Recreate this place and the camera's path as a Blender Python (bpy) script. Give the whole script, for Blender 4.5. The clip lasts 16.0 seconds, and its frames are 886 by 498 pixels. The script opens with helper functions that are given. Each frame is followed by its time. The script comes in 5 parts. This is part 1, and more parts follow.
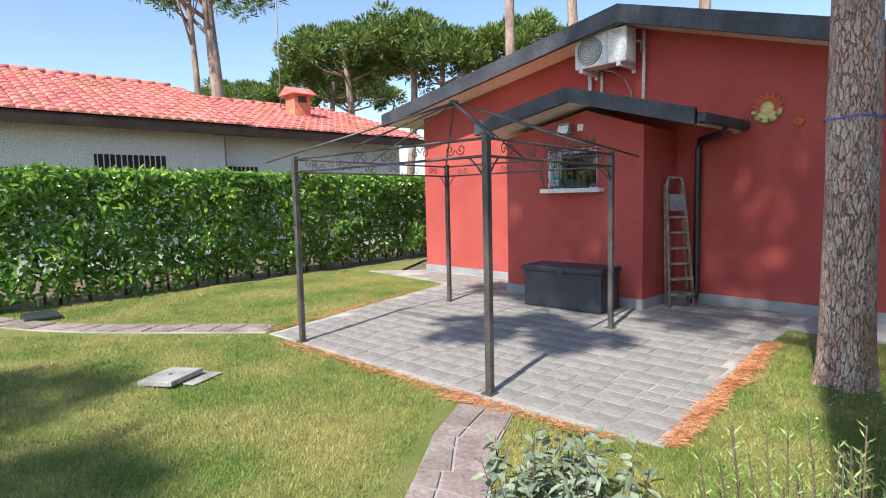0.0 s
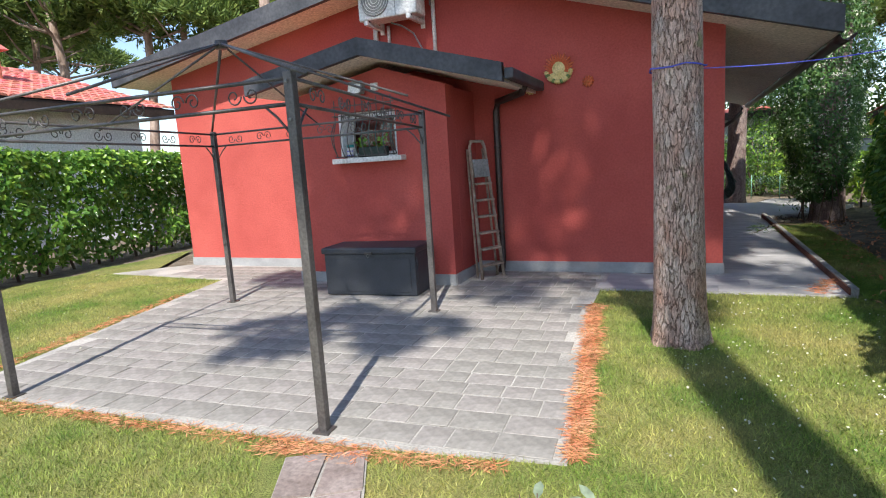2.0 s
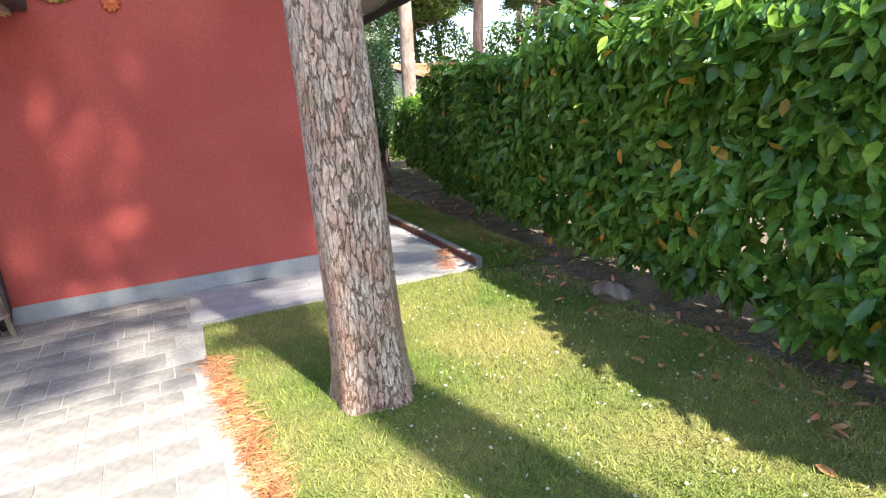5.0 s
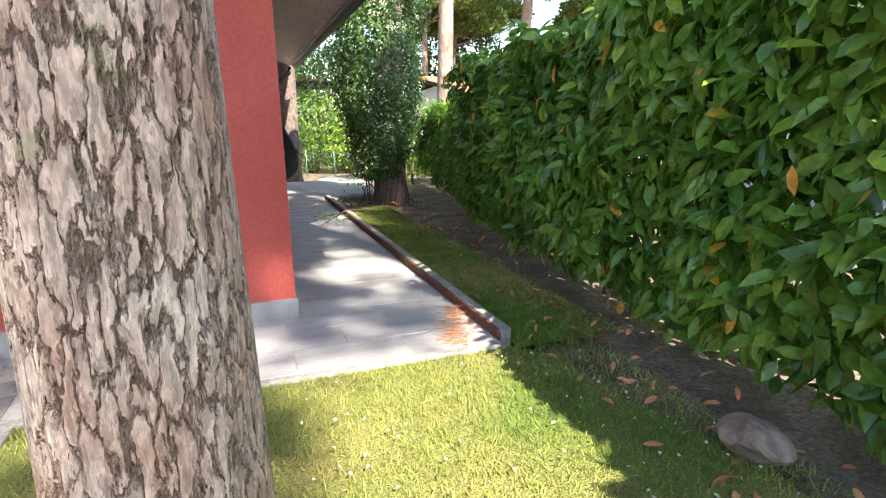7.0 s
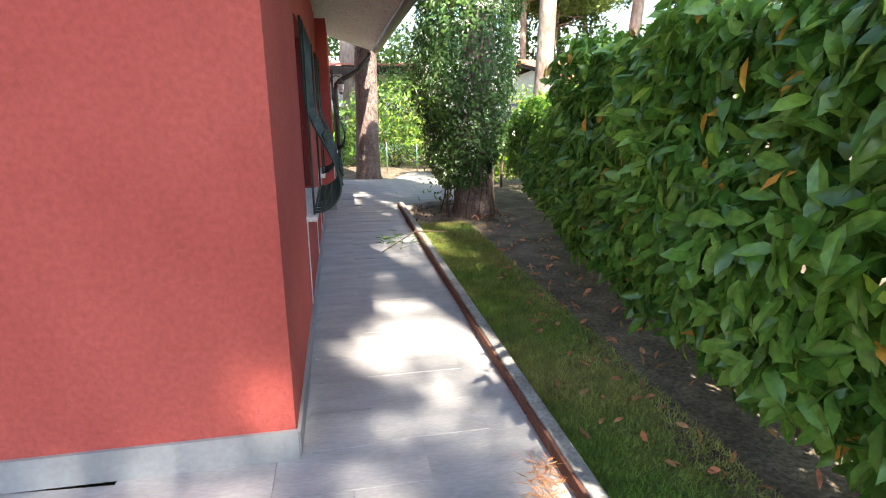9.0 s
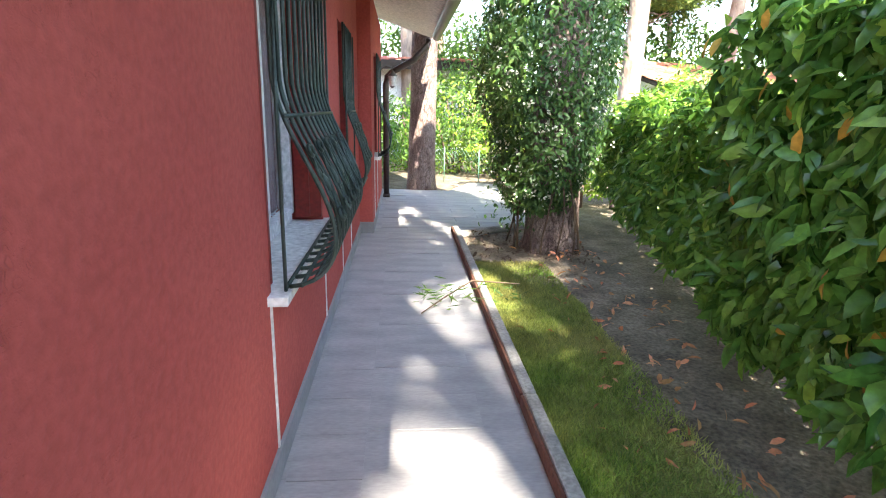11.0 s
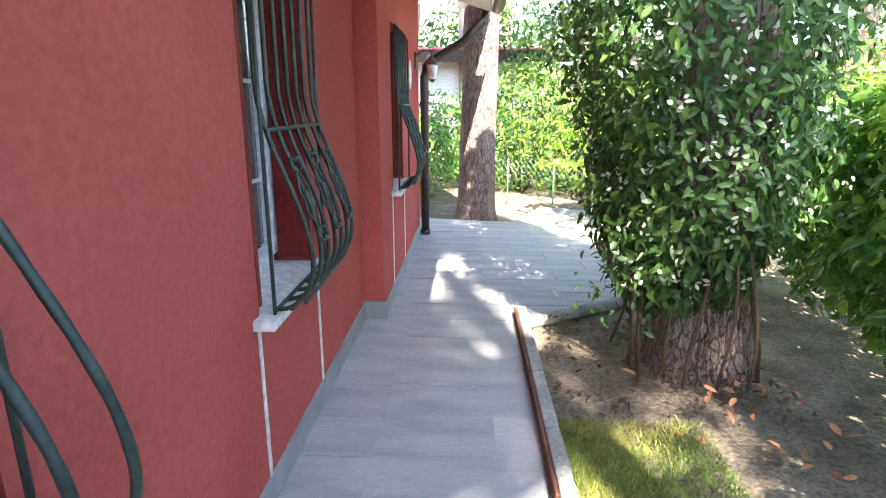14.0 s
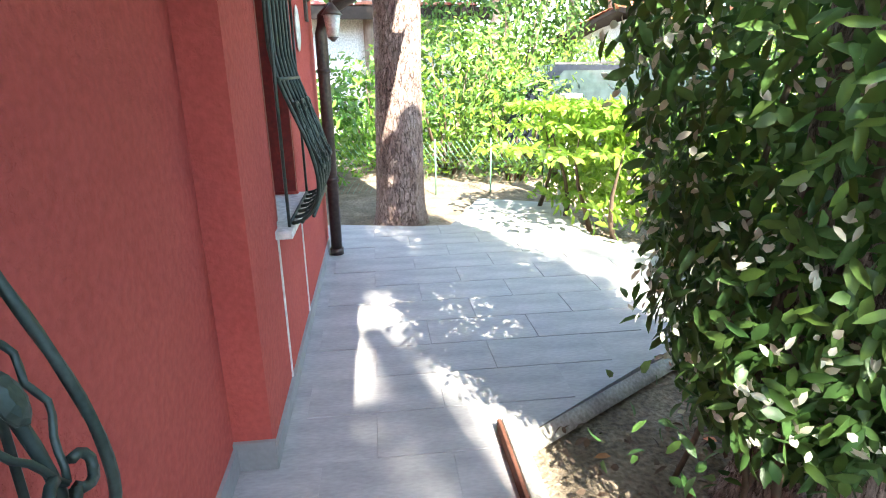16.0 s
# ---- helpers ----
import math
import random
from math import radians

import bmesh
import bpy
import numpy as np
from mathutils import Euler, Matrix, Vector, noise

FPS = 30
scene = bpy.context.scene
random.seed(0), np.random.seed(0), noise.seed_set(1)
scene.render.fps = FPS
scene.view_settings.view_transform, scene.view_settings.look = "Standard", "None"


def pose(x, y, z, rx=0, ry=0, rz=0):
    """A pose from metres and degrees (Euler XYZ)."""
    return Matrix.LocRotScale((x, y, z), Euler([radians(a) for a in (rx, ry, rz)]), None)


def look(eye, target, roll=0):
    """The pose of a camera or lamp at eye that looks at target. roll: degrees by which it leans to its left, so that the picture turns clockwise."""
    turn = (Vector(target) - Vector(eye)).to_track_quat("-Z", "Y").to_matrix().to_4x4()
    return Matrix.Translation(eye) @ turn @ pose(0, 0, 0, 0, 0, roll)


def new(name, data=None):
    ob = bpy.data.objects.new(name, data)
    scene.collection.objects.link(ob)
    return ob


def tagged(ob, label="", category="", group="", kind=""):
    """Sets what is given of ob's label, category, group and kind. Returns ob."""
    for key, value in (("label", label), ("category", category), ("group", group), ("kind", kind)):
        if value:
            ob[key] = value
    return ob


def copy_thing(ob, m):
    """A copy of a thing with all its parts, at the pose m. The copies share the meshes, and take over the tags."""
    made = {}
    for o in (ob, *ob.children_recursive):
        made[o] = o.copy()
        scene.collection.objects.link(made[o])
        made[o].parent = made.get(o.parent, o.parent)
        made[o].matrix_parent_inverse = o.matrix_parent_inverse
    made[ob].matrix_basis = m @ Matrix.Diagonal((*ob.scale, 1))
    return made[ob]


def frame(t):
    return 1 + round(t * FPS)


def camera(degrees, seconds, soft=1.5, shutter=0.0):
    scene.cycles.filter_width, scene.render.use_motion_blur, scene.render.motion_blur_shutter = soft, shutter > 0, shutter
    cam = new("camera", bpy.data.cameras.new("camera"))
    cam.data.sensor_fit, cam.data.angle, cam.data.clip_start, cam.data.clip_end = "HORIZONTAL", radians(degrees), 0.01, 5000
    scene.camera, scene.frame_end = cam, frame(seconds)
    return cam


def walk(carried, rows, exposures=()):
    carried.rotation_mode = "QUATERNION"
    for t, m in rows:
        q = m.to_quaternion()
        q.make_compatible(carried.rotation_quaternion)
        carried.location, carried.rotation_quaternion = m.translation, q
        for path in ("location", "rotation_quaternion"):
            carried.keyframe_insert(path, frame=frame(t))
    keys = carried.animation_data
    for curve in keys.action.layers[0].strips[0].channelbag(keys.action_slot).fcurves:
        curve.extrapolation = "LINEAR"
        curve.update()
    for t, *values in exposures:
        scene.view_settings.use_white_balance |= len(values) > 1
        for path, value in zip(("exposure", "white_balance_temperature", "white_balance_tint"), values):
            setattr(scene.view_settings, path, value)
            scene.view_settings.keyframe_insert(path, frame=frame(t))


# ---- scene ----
cam = camera(76.9, 16.0, soft=1.1)
METRES, EYE, TILT, LEAN, TURN = 12.3, 1.65, 0.0, 0.0, 42.0
PATH = [
    (0, (0.832, -0.157, 1.495), (-0.627, 1.198, 1.311), -1.3),
    (0.5, (0.585, -0.08, 1.474), (-0.702, 1.433, 1.236), -2.1),
    (1, (0.348, 0.05, 1.432), (-0.777, 1.68, 1.158), -2.6),
    (1.5, (0.13, 0.284, 1.442), (-0.855, 2.001, 1.157), -3.2),
    (2, (-0.11, 0.485, 1.434), (-0.907, 2.295, 1.135), -3.6),
    (2.5, (-0.329, 0.696, 1.472), (-0.917, 2.578, 1.137), -4.8),
    (3, (-0.616, 1.005, 1.431), (-0.927, 2.947, 1.069), -6.1),
    (3.5, (-0.786, 1.336, 1.43), (-0.743, 3.29, 1.004), -6.8),
    (4, (-0.821, 1.689, 1.44), (-0.438, 3.591, 0.956), -6.8),
    (4.5, (-0.775, 2.017, 1.446), (-0.142, 3.84, 0.92), -5.7),
    (4.7, (-0.791, 2.168, 1.442), (-0.075, 3.959, 0.913), -5.4),
    (6.8, (-0.133, 3.736, 1.213), (0.596, 5.546, 0.775), -0.6),
    (7, (0.027, 3.965, 1.186), (0.683, 5.803, 0.746), -1.1),
    (7.5, (0.142, 4.279, 1.273), (0.709, 6.143, 0.821), -1.0),
    (8, (0.313, 4.673, 1.322), (0.777, 6.56, 0.849), -1.0),
    (8.5, (0.38, 5.009, 1.32), (0.789, 6.907, 0.84), 0.5),
    (9, (0.513, 5.374, 1.382), (0.859, 7.281, 0.888), -0.6),
    (9.5, (0.623, 5.894, 1.384), (0.904, 7.814, 0.9), -0.2),
    (10, (0.672, 6.363, 1.364), (0.902, 8.295, 0.901), 0.0),
    (12.3, (0.938, 8.245, 1.32), (0.929, 10.173, 0.789), 0.8),
    (12.5, (0.98, 8.439, 1.292), (0.938, 10.37, 0.771), 0.3),
    (13, (1.003, 8.856, 1.324), (0.927, 10.79, 0.82), 0.2),
    (13.5, (0.971, 9.252, 1.379), (0.897, 11.187, 0.881), 0.2),
    (14, (0.975, 9.705, 1.383), (0.886, 11.64, 0.886), -0.0),
    (14.5, (0.93, 10.138, 1.382), (0.88, 12.068, 0.859), -0.5),
    (15, (0.874, 10.592, 1.402), (0.904, 12.509, 0.835), -0.8),
    (15.5, (0.885, 11.016, 1.413), (0.977, 12.923, 0.818), -1.1),
    (16, (0.856, 11.387, 1.42), (1.076, 13.278, 0.806), -0.8),
]
walk(cam, [(t, look(eye, target, roll)) for t, eye, target, roll in PATH],
     [(0, 0.8, 6350, 10), (2.5, 0.92, 6350, 10), (4.5, 1.62, 6550, 10), (7, 2.05, 7100, 10), (8, 2.15, 7100, 10), (10, 2.65, 7100, 10), (12.4, 3.3, 6800, 9), (14.5, 3.25, 6800, 8), (16, 3.35, 6800, 6)])

# ---------- light ----------
SUN_DIR = Vector((0.27, -0.93, 1.03)).normalized()
world = bpy.data.worlds.new("sky")
scene.world = world
world.use_nodes = True
wn = world.node_tree
sky = wn.nodes.new("ShaderNodeTexSky")
sky.sky_type = "NISHITA"
sky.sun_disc = False
sky.sun_elevation = math.asin(SUN_DIR.z)
sky.sun_rotation = math.atan2(SUN_DIR.x, SUN_DIR.y)
sky.air_density, sky.dust_density, sky.ozone_density = 1.0, 0.6, 1.4
wn.links.new(sky.outputs[0], wn.nodes["Background"].inputs[0])
wn.nodes["Background"].inputs[1].default_value = 0.13
sun = new("sun", bpy.data.lights.new("sun", "SUN"))
sun.data.energy, sun.data.angle, sun.data.color = 4.1, radians(0.55), (1.0, 0.94, 0.85)
sun.matrix_world = look(SUN_DIR * 40, (0, 0, 0))

# ---------- materials ----------
def ramp_node(nt, stops):
    r = nt.nodes.new("ShaderNodeValToRGB")
    el = r.color_ramp.elements
    while len(el) < len(stops):
        el.new(0.5)
    for e, (p, c) in zip(el, stops):
        e.position, e.color = p, (*c, 1)
    return r


def material(name, c1, c2, rough=0.7, metal=0.0, scale=3.0, fine=60.0, bump=0.15, dist=0.01, stretch=(1, 1, 1), spec=0.4, per="", var=0.25, sss=0.0, spread=0.4):
    """Two colours mixed by broad noise, darkened and lightened by fine grain, with a fine relief. per: 'island' or 'object' varies pieces."""
    m = bpy.data.materials.new(name)
    m.use_nodes = True
    nt = m.node_tree
    b = nt.nodes["Principled BSDF"]
    tc = nt.nodes.new("ShaderNodeTexCoord")
    mp = nt.nodes.new("ShaderNodeMapping")
    mp.inputs["Scale"].default_value = stretch
    nt.links.new(tc.outputs["Object"], mp.inputs[0])
    n1 = nt.nodes.new("ShaderNodeTexNoise")
    n1.inputs["Scale"].default_value, n1.inputs["Detail"].default_value = scale, 5
    n2 = nt.nodes.new("ShaderNodeTexNoise")
    n2.inputs["Scale"].default_value, n2.inputs["Detail"].default_value = fine, 3
    for n in (n1, n2):
        nt.links.new(mp.outputs[0], n.inputs["Vector"])
    r = ramp_node(nt, [(0.36, c1), (0.64, c2)])
    nt.links.new(n1.outputs[0], r.inputs[0])
    g = ramp_node(nt, [(0.3, (1 - var,) * 3), (0.7, (1 + var,) * 3)])
    nt.links.new(n2.outputs[0], g.inputs[0])
    mx = nt.nodes.new("ShaderNodeMix")
    mx.data_type, mx.blend_type = "RGBA", "MULTIPLY"
    mx.inputs[0].default_value = 1.0
    nt.links.new(r.outputs[0], mx.inputs[6])
    nt.links.new(g.outputs[0], mx.inputs[7])
    out = mx.outputs[2]
    if per:
        if per == "island":
            rn = nt.nodes.new("ShaderNodeNewGeometry").outputs["Random Per Island"]
        else:
            rn = nt.nodes.new("ShaderNodeObjectInfo").outputs["Random"]
        hs = nt.nodes.new("ShaderNodeHueSaturation")
        mr = nt.nodes.new("ShaderNodeMapRange")
        mr.inputs[3].default_value, mr.inputs[4].default_value = 1 - spread * 0.95, 1 + spread
        nt.links.new(rn, mr.inputs[0])
        nt.links.new(mr.outputs[0], hs.inputs["Value"])
        mh = nt.nodes.new("ShaderNodeMath")
        mh.operation = "MULTIPLY_ADD"
        mh.inputs[1].default_value, mh.inputs[2].default_value = -0.035, 0.517
        nt.links.new(rn, mh.inputs[0])
        nt.links.new(mh.outputs[0], hs.inputs["Hue"])
        nt.links.new(out, hs.inputs["Color"])
        out = hs.outputs[0]
    nt.links.new(out, b.inputs["Base Color"])
    b.inputs["Roughness"].default_value = rough
    b.inputs["Metallic"].default_value = metal
    b.inputs["Specular IOR Level"].default_value = spec
    if bump:
        bp = nt.nodes.new("ShaderNodeBump")
        bp.inputs["Strength"].default_value, bp.inputs["Distance"].default_value = bump, dist
        nt.links.new(n2.outputs[0], bp.inputs["Height"])
        nt.links.new(bp.outputs[0], b.inputs["Normal"])
    if sss:
        tr = nt.nodes.new("ShaderNodeBsdfTranslucent")
        nt.links.new(out, tr.inputs[0])
        ms = nt.nodes.new("ShaderNodeMixShader")
        ms.inputs[0].default_value = sss
        nt.links.new(b.outputs[0], ms.inputs[1])
        nt.links.new(tr.outputs[0], ms.inputs[2])
        nt.links.new(ms.outputs[0], nt.nodes["Material Output"].inputs[0])
    return m


def bark_material(name, plate1, plate2, crack, moss=0.0):
    m = material(name, plate1, plate2, 0.9, 0, 7.0, 60.0, 0.7, 0.014, (1, 1, 0.5), 0.15)
    nt = m.node_tree
    b = nt.nodes["Principled BSDF"]
    tc = nt.nodes.new("ShaderNodeTexCoord")
    mp = nt.nodes.new("ShaderNodeMapping")
    mp.inputs["Scale"].default_value = (30, 30, 8.0)
    nt.links.new(tc.outputs["Object"], mp.inputs[0])
    warp = nt.nodes.new("ShaderNodeTexNoise")
    warp.inputs["Scale"].default_value = 1.1
    warp.inputs["Detail"].default_value = 7
    warp.inputs["Roughness"].default_value = 0.62
    nt.links.new(mp.outputs[0], warp.inputs["Vector"])
    add = nt.nodes.new("ShaderNodeVectorMath")
    add.operation = "MULTIPLY_ADD"
    add.inputs[1].default_value = (2.0, 2.0, 2.0)
    nt.links.new(warp.outputs["Color"], add.inputs[0])
    nt.links.new(mp.outputs[0], add.inputs[2])
    vo = nt.nodes.new("ShaderNodeTexVoronoi")
    vo.feature = "DISTANCE_TO_EDGE"
    vo.inputs["Scale"].default_value = 1.0
    nt.links.new(add.outputs[0], vo.inputs["Vector"])
    vc = nt.nodes.new("ShaderNodeTexVoronoi")
    nt.links.new(add.outputs[0], vc.inputs["Vector"])
    rk = ramp_node(nt, [(0.0, (0, 0, 0)), (0.075, (1, 1, 1))])
    nt.links.new(vo.outputs["Distance"], rk.inputs[0])
    old = b.inputs["Base Color"].links[0].from_socket
    hs = nt.nodes.new("ShaderNodeHueSaturation")
    sep = nt.nodes.new("ShaderNodeSeparateColor")
    nt.links.new(vc.outputs["Color"], sep.inputs[0])
    mr = nt.nodes.new("ShaderNodeMapRange")
    mr.inputs[3].default_value, mr.inputs[4].default_value = 0.65, 1.3
    nt.links.new(sep.outputs[0], mr.inputs[0])
    nt.links.new(mr.outputs[0], hs.inputs["Value"])
    nt.links.new(old, hs.inputs["Color"])
    mx = nt.nodes.new("ShaderNodeMix")
    mx.data_type = "RGBA"
    mx.inputs[6].default_value = (*crack, 1)
    nt.links.new(rk.outputs[0], mx.inputs[0])
    nt.links.new(hs.outputs[0], mx.inputs[7])
    out = mx.outputs[2]
    if moss:
        nm = nt.nodes.new("ShaderNodeTexNoise")
        nm.inputs["Scale"].default_value = 4.0
        nm.inputs["Detail"].default_value = 6
        nt.links.new(tc.outputs["Object"], nm.inputs["Vector"])
        rm = ramp_node(nt, [(0.64, (0, 0, 0)), (0.7, (moss, moss, moss))])
        nt.links.new(nm.outputs[0], rm.inputs[0])
        m2 = nt.nodes.new("ShaderNodeMix")
        m2.data_type = "RGBA"
        nt.links.new(rm.outputs[0], m2.inputs[0])
        nt.links.new(out, m2.inputs[6])
        m2.inputs[7].default_value = (0.27, 0.28, 0.14, 1)
        out = m2.outputs[2]
    nt.links.new(out, b.inputs["Base Color"])
    dp = nt.nodes.new("ShaderNodeDisplacement")
    dp.inputs["Scale"].default_value, dp.inputs["Midlevel"].default_value = 0.008, 1.0
    nt.links.new(rk.outputs[0], dp.inputs["Height"])
    nt.links.new(dp.outputs[0], nt.nodes["Material Output"].inputs["Displacement"])
    m.displacement_method = "BOTH"
    return m


def glass_material():
    m = bpy.data.materials.new("window_glass")
    m.use_nodes = True
    b = m.node_tree.nodes["Principled BSDF"]
    b.inputs["Base Color"].default_value = (0.8, 0.85, 0.85, 1)
    b.inputs["Roughness"].default_value = 0.02
    b.inputs["Transmission Weight"].default_value = 1.0
    b.inputs["IOR"].default_value = 1.45
    return m


RED = material("red_stucco", (0.41, 0.082, 0.070), (0.475, 0.103, 0.086), 0.9, 0, 1.3, 42, 0.55, 0.012, spec=0.15, var=0.10)
def trowel_marks(m):
    """Short wavy gouges in patches, as worked into rustic stucco."""
    nt = m.node_tree
    b = nt.nodes["Principled BSDF"]
    tc = nt.nodes.new("ShaderNodeTexCoord")
    wv = nt.nodes.new("ShaderNodeTexNoise")
    wv.inputs["Scale"].default_value, wv.inputs["Detail"].default_value, wv.inputs["Distortion"].default_value = 34, 1.0, 1.2
    pt = nt.nodes.new("ShaderNodeTexNoise")
    pt.inputs["Scale"].default_value, pt.inputs["Detail"].default_value = 3.2, 3
    for n in (wv, pt):
        nt.links.new(tc.outputs["Object"], n.inputs["Vector"])
    line = ramp_node(nt, [(0.47, (1, 1, 1)), (0.50, (0, 0, 0)), (0.53, (1, 1, 1))])
    nt.links.new(wv.outputs[0], line.inputs[0])
    patch = ramp_node(nt, [(0.50, (1, 1, 1)), (0.62, (0, 0, 0))])
    nt.links.new(pt.outputs[0], patch.inputs[0])
    mx = nt.nodes.new("ShaderNodeMath")
    mx.operation = "MAXIMUM"
    nt.links.new(line.outputs[0], mx.inputs[0])
    nt.links.new(patch.outputs[0], mx.inputs[1])
    bp = nt.nodes.new("ShaderNodeBump")
    bp.inputs["Strength"].default_value, bp.inputs["Distance"].default_value = 0.5, 0.006
    nt.links.new(mx.outputs[0], bp.inputs["Height"])
    nt.links.new(b.inputs["Normal"].links[0].from_socket, bp.inputs["Normal"])
    nt.links.new(bp.outputs[0], b.inputs["Normal"])


trowel_marks(RED)
RED_DARK = material("dark_red_paint", (0.20, 0.014, 0.012), (0.24, 0.020, 0.016), 0.5, 0, 2, 40, 0.05)
PLINTH = material("grey_plinth_stone", (0.27, 0.275, 0.28), (0.34, 0.345, 0.35), 0.75, 0, 4, 50, 0.15, 0.003, var=0.06)
SOFFIT = material("cream_soffit_paint", (0.70, 0.66, 0.58), (0.78, 0.74, 0.66), 0.8, 0, 1.5, 30, 0.05)
FASCIA = material("charcoal_painted_fascia", (0.040, 0.042, 0.050), (0.075, 0.078, 0.088), 0.55, 0, 3, 25, 0.1, 0.005)
FASCIA_BROWN = material("dark_brown_wood_fascia", (0.028, 0.017, 0.012), (0.05, 0.032, 0.024), 0.7, 0, 2, 20, 0.2)
WHITE = material("white_wall_paint", (0.74, 0.75, 0.74), (0.82, 0.82, 0.80), 0.85, 0, 0.8, 30, 0.1)
TRIM = material("white_marble_trim", (0.62, 0.62, 0.60), (0.76, 0.76, 0.74), 0.5, 0, 5, 30, 0.05)
TILE_RED = material("red_clay_roof_tile", (0.50, 0.13, 0.105), (0.64, 0.26, 0.20), 0.75, 0, 3, 30, 0.2, 0.01, per="island", spread=0.3)
TERRACOTTA = material("terracotta_roof", (0.45, 0.16, 0.08), (0.6, 0.26, 0.15), 0.8, 0, 2, 12, 0.2, 0.01, per="island")
PAVER = material("grey_stone_paver", (0.225, 0.21, 0.192), (0.335, 0.314, 0.288), 0.9, 0, 2.1, 24, 0.3, 0.008, per="object", var=0.17, spread=0.05, spec=0.2)
JOINT = material("pale_mortar_joint", (0.30, 0.285, 0.26), (0.48, 0.455, 0.415), 0.9, 0, 1.7, 60, 0.3)
TILE_WALK = material("pale_grey_walk_tile", (0.33, 0.325, 0.33), (0.44, 0.43, 0.43), 0.6, 0, 2.2, 30, 0.15, 0.004, (1, 3, 1), var=0.10)
CONCRETE = material("pale_concrete", (0.42, 0.41, 0.39), (0.54, 0.53, 0.50), 0.85, 0, 1.5, 40, 0.3, 0.006)
KERB = material("grey_concrete_kerb", (0.26, 0.25, 0.23), (0.38, 0.37, 0.34), 0.9, 0, 6, 60, 0.4, 0.008)
KERB_RED = material("rust_stained_board", (0.10, 0.038, 0.024), (0.17, 0.07, 0.045), 0.85, 0, 5, 50, 0.3)
SOIL = material("dry_brown_soil", (0.14, 0.11, 0.078), (0.26, 0.21, 0.155), 0.95, 0, 4, 45, 0.8, 0.03, var=0.4)
LAWN = material("mown_lawn_turf", (0.165, 0.215, 0.045), (0.33, 0.30, 0.10), 0.9, 0, 1.1, 140, 0.8, 0.03, var=0.45)
BLADE = material("grass_blade", (0.15, 0.26, 0.040), (0.40, 0.38, 0.12), 0.6, 0, 1.1, 9, 0, per="island", sss=0.25)
LAUREL = material("glossy_laurel_leaf", (0.11, 0.25, 0.045), (0.18, 0.35, 0.06), 0.24, 0, 1.5, 30, 0.1, 0.003, per="island", sss=0.40, spec=0.6)
LAUREL_NEW = material("young_laurel_leaf", (0.19, 0.34, 0.042), (0.28, 0.44, 0.06), 0.33, 0, 2, 30, 0.1, 0.003, per="island", sss=0.35)
LEAF_YELLOW = material("yellowed_leaf", (0.50, 0.26, 0.03), (0.58, 0.36, 0.05), 0.5, 0, 3, 30, 0.1, 0.003, per="island", sss=0.25)
IVY = material("star_jasmine_leaf", (0.058, 0.135, 0.036), (0.10, 0.20, 0.052), 0.4, 0, 2, 30, 0, per="island", sss=0.25)
SHRUB = material("green_shrub_leaf", (0.065, 0.14, 0.028), (0.12, 0.22, 0.045), 0.45, 0, 1.2, 20, 0, per="island", sss=0.3)
BLOSSOM = material("cream_blossom", (0.62, 0.62, 0.46), (0.72, 0.72, 0.6), 0.7, 0, 3, 20, 0, sss=0.2)
NEEDLE = material("pine_needle_tuft", (0.10, 0.16, 0.035), (0.17, 0.25, 0.055), 0.6, 0, 0.7, 12, 0, per="island", sss=0.25)
NEEDLE_DRY = material("dry_orange_needles", (0.50, 0.20, 0.085), (0.62, 0.32, 0.16), 0.8, 0, 5, 30, 0, per="island")
SAGE = material("grey_green_sage_leaf", (0.20, 0.26, 0.17), (0.30, 0.36, 0.25), 0.8, 0, 4, 40, 0.2, 0.003, per="island", sss=0.2)
ROSEMARY = material("rosemary_needle_leaf", (0.24, 0.38, 0.10), (0.38, 0.50, 0.17), 0.6, 0, 4, 30, 0, per="island", sss=0.25)
TWIG = material("brown_twig", (0.09, 0.06, 0.04), (0.15, 0.105, 0.075), 0.9, 0, 6, 40, 0.3)
BARK = bark_material("pine_bark", (0.47, 0.29, 0.225), (0.56, 0.45, 0.385), (0.25, 0.165, 0.125), 0.7)
BARK_GREY = bark_material("grey_pine_bark", (0.22, 0.155, 0.14), (0.31, 0.245, 0.22), (0.09, 0.06, 0.05), 0.4)
BARK_FAR = material("far_pine_bark", (0.22, 0.155, 0.12), (0.38, 0.30, 0.25), 0.9, 0, 3, 14, 0.6, 0.05, (1, 1, 0.4))
IRON = material("dark_bronze_steel", (0.085, 0.078, 0.075), (0.135, 0.125, 0.12), 0.42, 0.35, 6, 60, 0.1, 0.002)
IRON_GREEN = material("dark_green_wrought_iron", (0.030, 0.048, 0.042), (0.055, 0.078, 0.068), 0.45, 0.3, 9, 70, 0.2, 0.003)
PIPE = material("dark_brown_downpipe", (0.050, 0.036, 0.034), (0.075, 0.055, 0.050), 0.4, 0.4, 3, 40, 0.05)
PLASTIC = material("anthracite_resin", (0.040, 0.044, 0.052), (0.056, 0.060, 0.070), 0.5, 0, 4, 90, 0.15, 0.002)
WOOD_OLD = material("weathered_paint_wood", (0.24, 0.17, 0.13), (0.40, 0.33, 0.27), 0.85, 0, 7, 50, 0.3, 0.004)
AC_WHITE = material("white_enamel", (0.66, 0.66, 0.64), (0.74, 0.74, 0.72), 0.45, 0, 2, 30, 0.02)
